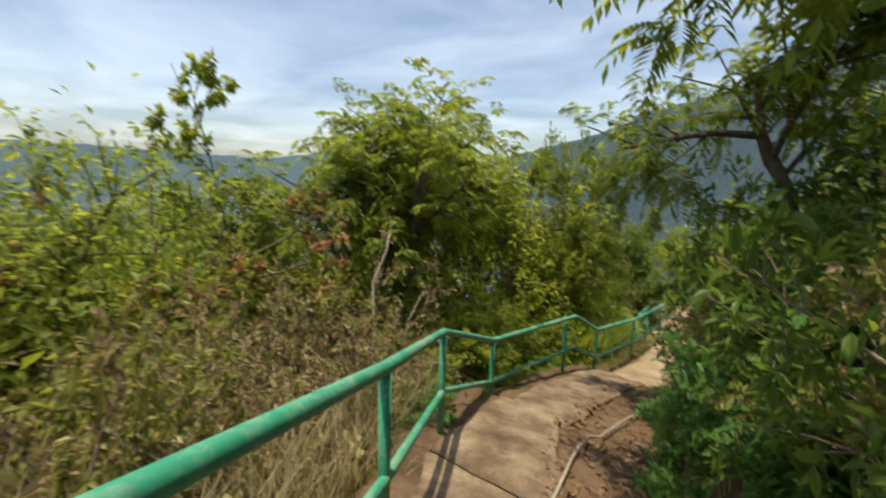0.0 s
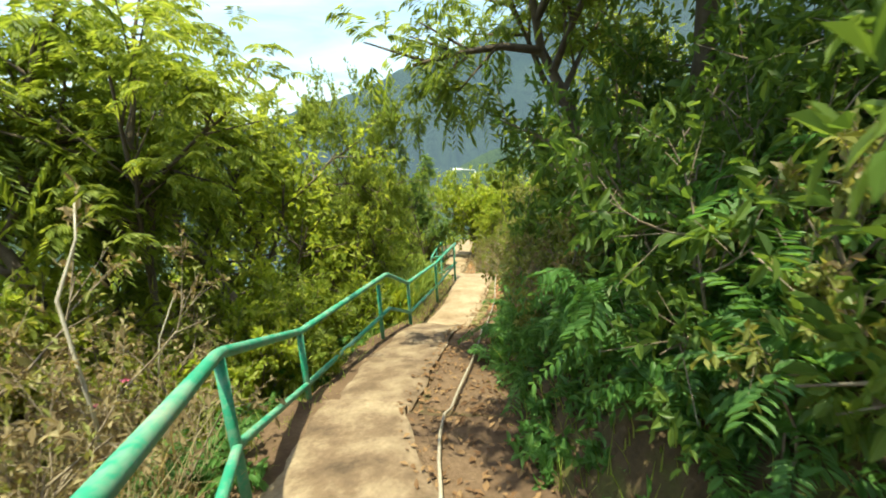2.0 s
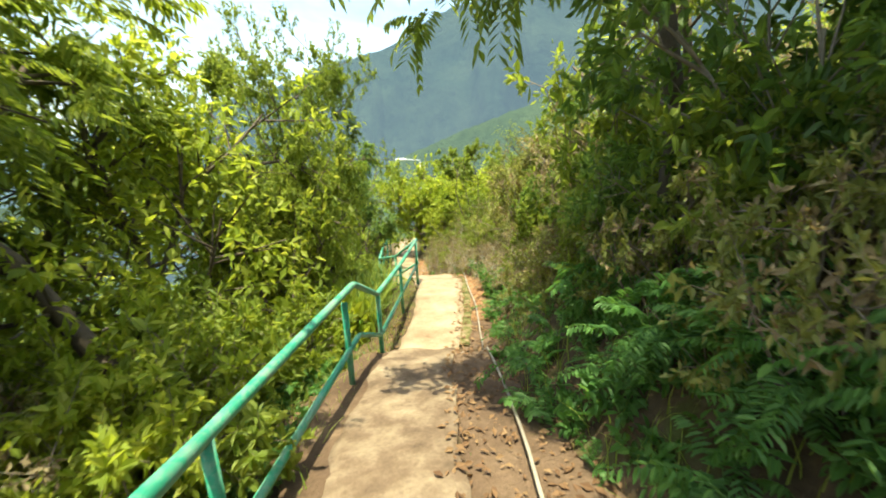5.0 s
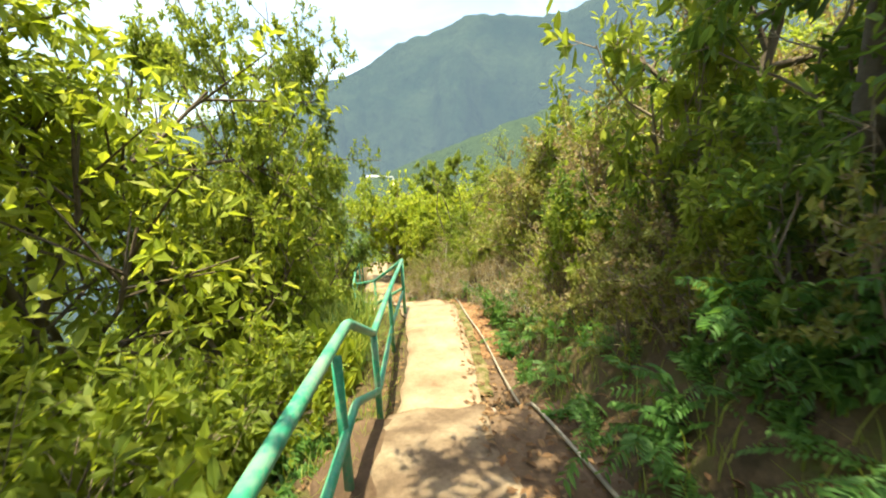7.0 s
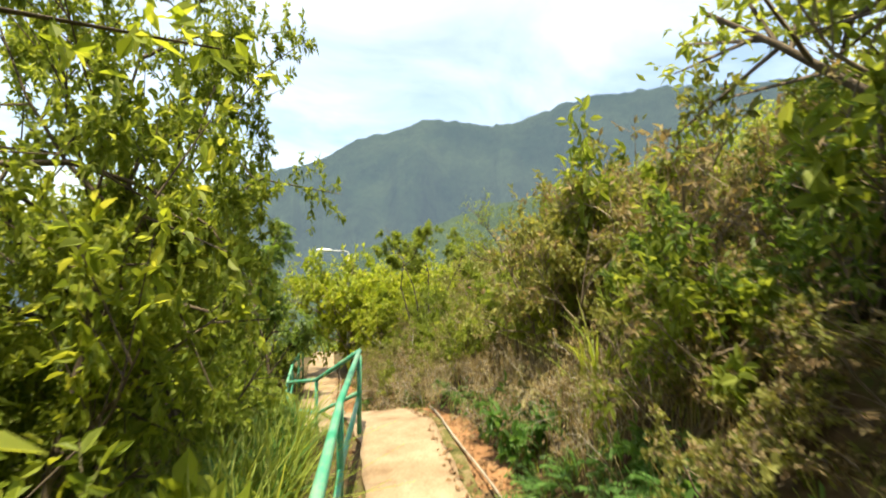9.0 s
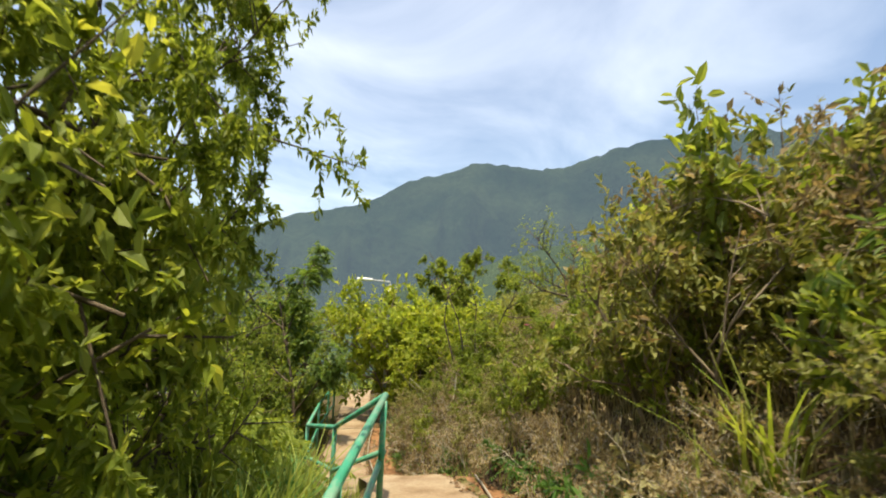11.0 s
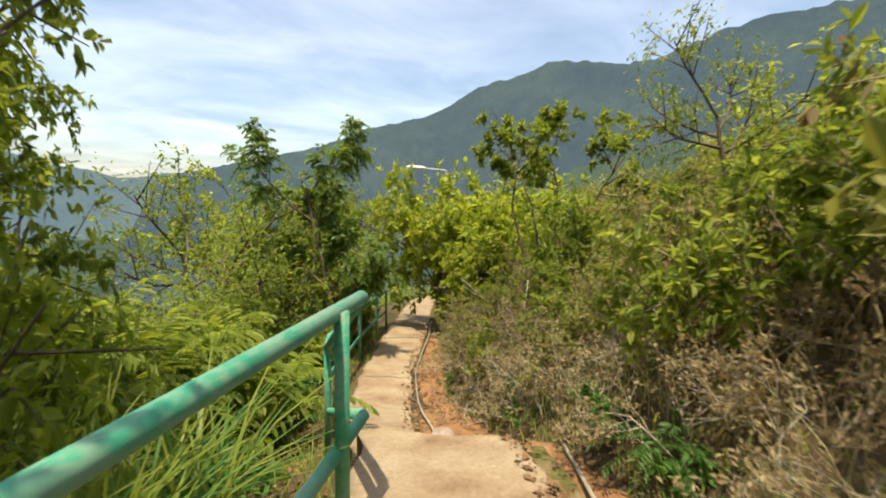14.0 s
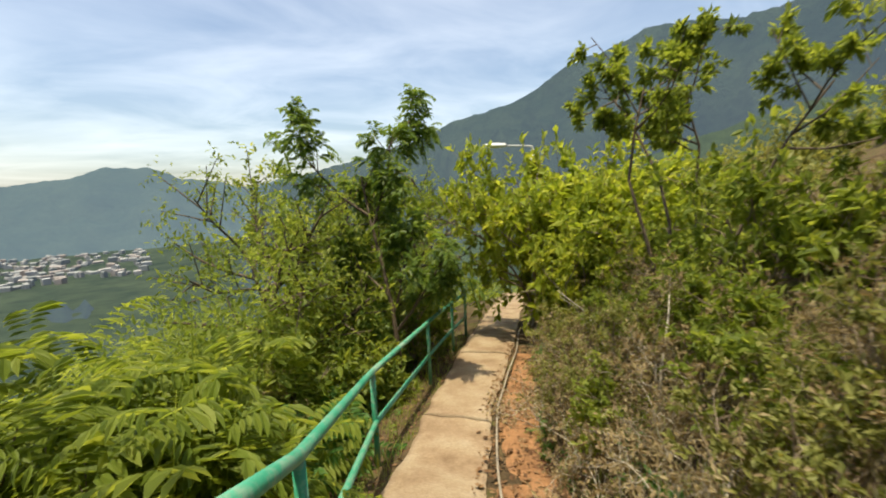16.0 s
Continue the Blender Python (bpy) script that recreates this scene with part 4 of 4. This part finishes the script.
put("herb", 12.6, -0.8, 1.2, tall=1.3)
put("pale_herb", 13.0, -0.7, 0.65)
put("pale_herb", 11.5, -3.75, 1.0)
put("big_herb", 11.1, -3.8, 1.4)
put("big_herb", 11.3, -4.1, 1.6)
put("big_herb", 11.8, -3.9, 1.5)
for uu, vv, ss in ((15.6, -4.5, 1.05), (16.2, -4.6, 1.2), (17.0, -4.8, 1.15), (15.3, -5.1, 1.4), (16.5, -5.4, 1.5), (17.6, -5.2, 1.35), (15.9, -6.1, 1.6), (17.3, -6.2, 1.6), (18.4, -5.6, 1.35)):
    put("tall_frond", uu, vv, ss)
scatter(136, ["frond"], 17.0, 19.0, left_of(0.8, 2.0), 6, (1.0, 1.5), 0.38)


# ---- far woods on the slopes ----
def woods(name, label, seed, count, spot, radius, each, leaf, mat):
    """Crowns of the scrub that covers the slopes, too many to count."""
    rng = np.random.default_rng(seed)
    pos, way, up, size = [], [], [], []
    for _ in range(count):
        u, v = spot(rng)
        x, y, z = stand(u, v)
        r = rng.uniform(*radius)
        tall = rng.uniform(0.9, 1.5)
        lobes = [(unit(rng.normal(0, 1, 3)) * r * 0.55, r * rng.uniform(0.45, 0.75)) for _ in range(6)]
        for k in range(each):
            o, q = lobes[k % 6]
            n = unit(rng.normal(0, 1, 3))
            p = o + n * q * rng.uniform(0.35, 0.95)
            pos.append((x + p[0], y + p[1], z + r * 0.7 + p[2] * tall))
            way.append(unit(rng.normal(0, 1, 3)) + n * 0.5)
            up.append(n + np.array([0, 0, 0.8]))
            size.append(rng.uniform(*leaf))
    size = np.array(size)
    me = leaf_mesh(name, [leaf_quads(np.array(pos), np.array(way), np.array(up), size, size * 0.5)], mat)
    tagged(new(name, me), label, "woodland", kind="stuff")


def slope(u0, u1, side, a, b, power=1.0):
    def spot(rng):
        u = rng.uniform(u0, u1)
        d = a + (b - a) * rng.uniform(0, 1) ** power
        return u, (LEFT(u) - d if side < 0 else BANK(u) + d)
    return spot


woods("woodland", "green scrub woodland covering the slopes below", 401, 1000, slope(-30, 130, -1, 13, 130, 1.6), (1.0, 2.4), 66, (0.3, 0.65), LEAF_FRESH)
woods("hill_scrub", "green scrub covering the hillside above the path", 402, 360, slope(12, 110, 1, 12, 70, 1.4), (1.0, 2.2), 120, (0.25, 0.5), LEAF_FRESH)
woods("slope_scrub", "sunlit scrub on the slope below the railing", 403, 130, slope(-2, 37, -1, 4.2, 14), (0.7, 1.4), 420, (0.10, 0.2), LEAF_YELLOW)
woods("slope_thicket", "mixed green thicket on the slope below the railing", 404, 120, slope(-2, 37, -1, 3.8, 14), (0.7, 1.4), 420, (0.10, 0.2), LEAF_FRESH)
woods("hill_thicket", "olive thicket on the hillside above the path", 405, 80, slope(9, 40, 1, 4.2, 13), (0.6, 1.0), 640, (0.12, 0.2), LEAF_OLIVE)
woods("near_scrub", "bright green bushes on the slope below the railing", 409, 34, slope(1.0, 6.5, -1, 3.2, 7.0), (1.2, 1.8), 900, (0.08, 0.15), LEAF_FRESH)
woods("near_thicket", "green bushes behind the trees below the railing", 410, 24, slope(6.0, 13.0, -1, 3.6, 6.5), (0.9, 1.5), 900, (0.07, 0.14), LEAF_FRESH)
woods("mid_thicket", "dense green bushes between the railing and the valley", 411, 20, lambda g: (g.uniform(18.4, 25.0), g.uniform(-8.0, -5.4)), (1.0, 1.6), 1400, (0.06, 0.12), LEAF_FRESH)
woods("bend_thicket", "green thicket where the path bends out of sight", 406, 60, lambda g: (g.uniform(28, 40), g.choice((g.uniform(-9, -5.0), g.uniform(-2.6, 2.0)))), (0.7, 1.3), 460, (0.08, 0.16), LEAF_YELLOW)
woods("path_end_thicket", "green thicket closing the end of the path", 407, 16, lambda g: (g.uniform(36, 40), g.uniform(-6, -1)), (0.7, 1.3), 460, (0.08, 0.16), LEAF_YELLOW)
woods("rear_thicket", "dark thicket behind the start of the walk", 408, 40, lambda g: (g.uniform(-9, 0.0), g.choice((g.uniform(-9, -3.0), g.uniform(2.2, 8.0)))), (0.8, 1.5), 420, (0.08, 0.16), LEAF_DARK)


# ---- grass, litter ----
def blades(name, label, seed, count, spot, height, width, mat, lean=0.5):
    """Bent grass blades, too many to count."""
    rng = np.random.default_rng(seed)
    verts, faces = [], []
    for _ in range(count):
        u, v = spot(rng)
        x, y, z = stand(u, v)
        a, h, w = rng.uniform(0, 6.283), rng.uniform(*height), width * rng.uniform(0.6, 1.3)
        b = rng.uniform(0.15, 1.0) * lean
        dx, dy = math.cos(a), math.sin(a)
        o = len(verts)
        for k in range(4):
            s = k / 3.5
            r, zz = b * h * s * s, h * s * (1 - 0.35 * b * s)
            ww = w * (1 - s) * (1 if k else 0.7)
            for g in (-1, 1):
                verts.append((x + dx * r - dy * ww * g, y + dy * r + dx * ww * g, z - 0.03 + zz))
        faces += [(o + 2 * k, o + 2 * k + 1, o + 2 * k + 3, o + 2 * k + 2) for k in range(3)]
    return tagged(new(name, mesh_from(name, verts, faces, mat, False)), label, "grass", kind="stuff")


def band(u0, u1, side, a, b, clump=0.0):
    def spot(rng):
        u = rng.uniform(u0, u1)
        d = a + (b - a) * rng.uniform(0, 1)
        return u, (LEFT(u) - d if side < 0 else BANK(u) + d)
    return spot


blades("grass", "long green grass drooping below the railing", 201, 1900, band(11.3, 14.6, -1, 0.6, 2.4), (0.6, 1.4), 0.018, GRASS_GREEN, 1.1)
blades("dark_grass", "broad dark green grass below the railing", 208, 2100, band(11.3, 15.2, -1, 0.7, 2.6), (0.4, 1.1), 0.022, LEAF_EMERALD, 1.2)
blades("dry_grass", "tangled dry brown grass on the slope", 202, 5200, band(2.0, 5.3, -1, 0.3, 3.6), (0.4, 1.25), 0.006, GRASS_DRY, 0.9)
blades("verge_grass", "short green grass along the path edge", 203, 2600, band(3.5, 24, -1, 0.05, 0.7), (0.10, 0.35), 0.006, GRASS_GREEN, 1.0)
blades("bank_grass", "mixed grass at the foot of the bank", 204, 2400, band(3.5, 24, 1, -0.05, 0.7), (0.12, 0.4), 0.006, GRASS_GREEN, 1.0)
blades("bank_straw", "straw and dry stalks on the bank", 205, 3600, band(10.5, 22, 1, 0.2, 1.8), (0.3, 0.8), 0.005, GRASS_DRY, 0.8)


def tuft(u0, v0, spread):
    return lambda rng: (u0 + rng.normal(0, spread), v0 + rng.normal(0, spread))


blades("reeds", "tall thin reeds rising above the bushes", 206, 26, tuft(16.4, -4.5, 0.18), (1.7, 2.6), 0.009, GRASS_GREEN, 0.5)
blades("arching_grass", "broad yellow-green grass arching out of the bank", 207, 46, tuft(12.1, -0.5, 0.12), (0.7, 1.2), 0.017, GRASS_GREEN, 1.2)


def litter(seed, count):
    rng = np.random.default_rng(seed)
    pos, way, up = [], [], []
    for _ in range(count):
        u = rng.uniform(3.0, 23)
        s = rng.uniform(0, 1)
        v = RIGHT(u) - 0.12 + (BANK(u) + 0.3 - RIGHT(u)) * s if rng.uniform() < 0.75 else LEFT(u) - 0.02 - 0.7 * s
        x, y = xy(u, v)
        z = path_z(u) + 0.012 if LEFT(u) < v < RIGHT(u) + 0.02 else max(land(u, v), path_z(u) - 0.05 if v > RIGHT(u) else -99) + 0.02
        pos.append((x, y, z))
        way.append((rng.normal(), rng.normal(), rng.normal() * 0.2))
        up.append((rng.normal() * 0.3, rng.normal() * 0.3, 1.0))
    n = count
    size = rng.uniform(0.02, 0.095, n)
    me = leaf_mesh("leaf_litter", [leaf_quads(np.array(pos), np.array(way), np.array(up), size, size * 0.5)], LITTER)
    tagged(new("leaf_litter", me), "dry brown fallen leaves on the verge", "litter", kind="stuff")


litter(301, 5600)


# ---- street lamp ----
def build_lamp():
    ob = tagged(new("street_lamp"), "grey street lamp with a white head above the bushes", "street lamp")
    u, v = 24.9, -2.55
    x, y, z = stand(u, v)
    top = -0.98
    vv, ff = tube([(x, y, z - 0.2), (x, y, z + 1.2), (x, y, top - 0.12)], [0.07, 0.06, 0.045], 12)
    child("pole", mesh_from("pole", vv, ff, LAMP_METAL), ob)
    hx, hy = xy(24.8, -3.15)
    vv, ff = tube(rounded([Vector((x, y, top - 0.2)), Vector((x, y, top - 0.04)), Vector((hx, hy, top))], 0.05), [0.025] * 5, 8)
    child("arm", mesh_from("arm", vv, ff, LAMP_METAL), ob)
    ex, ey = xy(24.78, -3.72)
    a, b = Vector((hx, hy, top)), Vector((ex, ey, top + 0.03))
    prof = [(0.0, 0.03), (0.08, 0.07), (0.3, 0.095), (0.65, 0.105), (0.9, 0.08), (1.0, 0.02)]
    vv, ff = tube([a + (b - a) * s for s, _ in prof], [r for _, r in prof], 14)
    me = mesh_from("lamp_head", [(p[0], p[1], top + 0.01 + (p[2] - top) * 0.6) for p in vv], ff, LAMP_WHITE)
    child("lamp_head", me, ob, "white lamp head")


build_lamp()


# ---- town in the valley ----
def build_town():
    rng = random.Random(77)
    lots = []
    for _ in range(260):
        az, d = radians(rng.choice((rng.uniform(-31, -17), rng.uniform(-36, -24)))), rng.uniform(1250, 1950)
        x, y = d * math.sin(az), d * math.cos(az)
        w, l, h, a = rng.uniform(6, 16), rng.uniform(8, 26), rng.uniform(5, 15), rng.uniform(0, 3.14)
        ca, sn = math.cos(a), math.sin(a)
        vs = []
        for zz, k in ((0, 1), (h, 1)):
            for px, py in ((-w, -l), (w, -l), (w, l), (-w, l)):
                vs.append((x + (px * ca - py * sn) * 0.5, y + (px * sn + py * ca) * 0.5, -171 + zz))
        for py in (-l, l):
            vs.append((x - py * sn * 0.5, y + py * ca * 0.5, -171 + h + w * 0.18))
        lots.append((vs, [(0, 1, 5, 4), (1, 2, 6, 5), (2, 3, 7, 6), (3, 0, 4, 7), (4, 5, 8), (6, 7, 9), (5, 6, 9, 8), (7, 4, 8, 9)]))
    m, n, l = material("town_walls")
    r = ramp(n, [(0.0, (0.16, 0.18, 0.19)), (0.6, (0.30, 0.31, 0.32)), (1.0, (0.22, 0.19, 0.18))])
    l.new(n.new("ShaderNodeNewGeometry").outputs["Random Per Island"], r.inputs[0])
    finish(m, n, l, r.outputs[0], 0.8)
    tagged(new("town", mesh_from("town", *join(lots), m, False)), "pale low houses of a town in the valley", "town", kind="stuff")


build_town()


# ---- odds and ends ----
def build_rock(u, v, size, seed, label):
    bm = bmesh.new()
    bmesh.ops.create_icosphere(bm, subdivisions=3, radius=size)
    for q in bm.verts:
        q.co *= 1 + 0.35 * noise.noise(q.co / size * 1.3 + Vector((seed, 0, 0)))
        q.co.z *= 0.65
    me = bpy.data.meshes.new("rock")
    bm.to_mesh(me)
    bm.free()
    me.materials.append(ROCK)
    ob = tagged(new("rock", me), label, "rock", group="loose rocks")
    ob.matrix_basis = pose(*xy(u, v), max(land(u, v), path_z(u) - 0.06) + size * 0.2, 0, 0, seed * 40)


build_rock(16.55, -2.2, 0.14, 1, "brown rock at the edge of the clay verge")
build_rock(9.9, -1.85, 0.10, 2, "grey rock at the broken slab edge")
build_rock(16.0, -0.62, 0.27, 3, "pinkish boulder half hidden in dry scrub")


def dead_branch(points, radius, label):
    v, f = tube([Vector(p) for p in points], [radius * (1 - 0.7 * i / (len(points) - 1)) for i in range(len(points))], 6)
    tagged(new("dead_branch", mesh_from("dead_branch", v, f, DEADWOOD)), label, "branch", group="dead branches")


x, y, z = stand(5.0, -3.75)
dead_branch([(x, y, z - 0.1), (x + 0.02, y + 0.02, z + 0.8), (*xy(5.05, -3.79), -0.31), (*xy(5.3, -3.85), 0.0), (*xy(5.36, -3.86), 0.22)], 0.016, "tall pale bare branch rising from dry scrub")
for u, v, h, bx, by in ((5.9, -4.3, 1.5, 0.35, 0.2), (6.2, -4.6, 1.0, 0.7, -0.3), (6.0, -4.0, 0.7, -0.5, 0.5), (18.9, -1.5, 1.0, -0.6, 0.1), (20.0, -1.6, 0.9, -0.7, -0.3), (17.9, -1.3, 1.1, 0.4, 0.3)):
    x, y, z = stand(u, v)
    dead_branch([(x, y, z - 0.1), (x + bx * 0.2, y + by * 0.2, z + h * 0.4), (x + bx * 0.5, y + by * 0.4, z + h * 0.75), (x + bx, y + by, z + h)], 0.014, "bare pale dead branch sticking out of the scrub")


def build_hole():
    """The rail has rusted through at its lower bend."""
    a, b = rail_point(14.46, -2.53, -2.338), rail_point(14.66, -2.615, -2.44)
    rng = np.random.default_rng(9)
    verts, faces = [], []
    d = (b - a).normalized()
    side = d.cross(Vector((0, 0, 1))).normalized()
    up = side.cross(d)
    n = 9
    for i in range(n):
        s = i / (n - 1)
        c = a + (b - a) * (0.35 + 0.3 * s)
        w = 0.9 * math.sin(math.pi * (0.06 + 0.88 * s)) * (1 + 0.2 * rng.uniform(-1, 1))
        for k in range(7):
            ang = 1.3 * w * (k / 6 * 2 - 1) + 0.5
            verts.append(c + 0.0362 * (math.cos(ang) * side + math.sin(ang) * up))
    for i in range(n - 1):
        for k in range(6):
            faces.append((i * 7 + k, i * 7 + k + 1, i * 7 + k + 8, i * 7 + k + 7))
    child("rust_hole", mesh_from("rust_hole", verts, faces, RUST), railing, "dark rusted-through hole")


build_hole()


def flower(u, v, h, size):
    rng = np.random.default_rng(int(u * 100))
    x, y, z = stand(u, v)
    ob = tagged(new("flower"), "pink wild flower among the scrub", "flower", "pink flowers")
    vv, ff = tube([(x, y, z - 0.05), (x + 0.03, y, z + h * 0.5), (x + 0.05, y + 0.02, z + h)], [0.005, 0.004, 0.003], 5)
    child("stalk", mesh_from("stalk", vv, ff, LEAF_DARK), ob)
    k = 7
    a = np.arange(k) * 6.283 / k
    way = np.stack([np.cos(a), np.sin(a), np.full(k, 0.35)], 1)
    pos = np.tile((x + 0.05, y + 0.02, z + h), (k, 1))
    child("petals", leaf_mesh("petals", [leaf_quads(pos, way, np.tile((0, 0, 1.0), (k, 1)), np.full(k, size), np.full(k, size * 0.7), 0.1, 6)], PETAL), ob)


for u, v, h, size in ((5.6, -4.2, 0.9, 0.05), (5.4, -4.3, 0.8, 0.04), (17.6, 0.0, 1.15, 0.06), (17.7, 0.1, 1.05, 0.05)):
    flower(u, v, h, size)
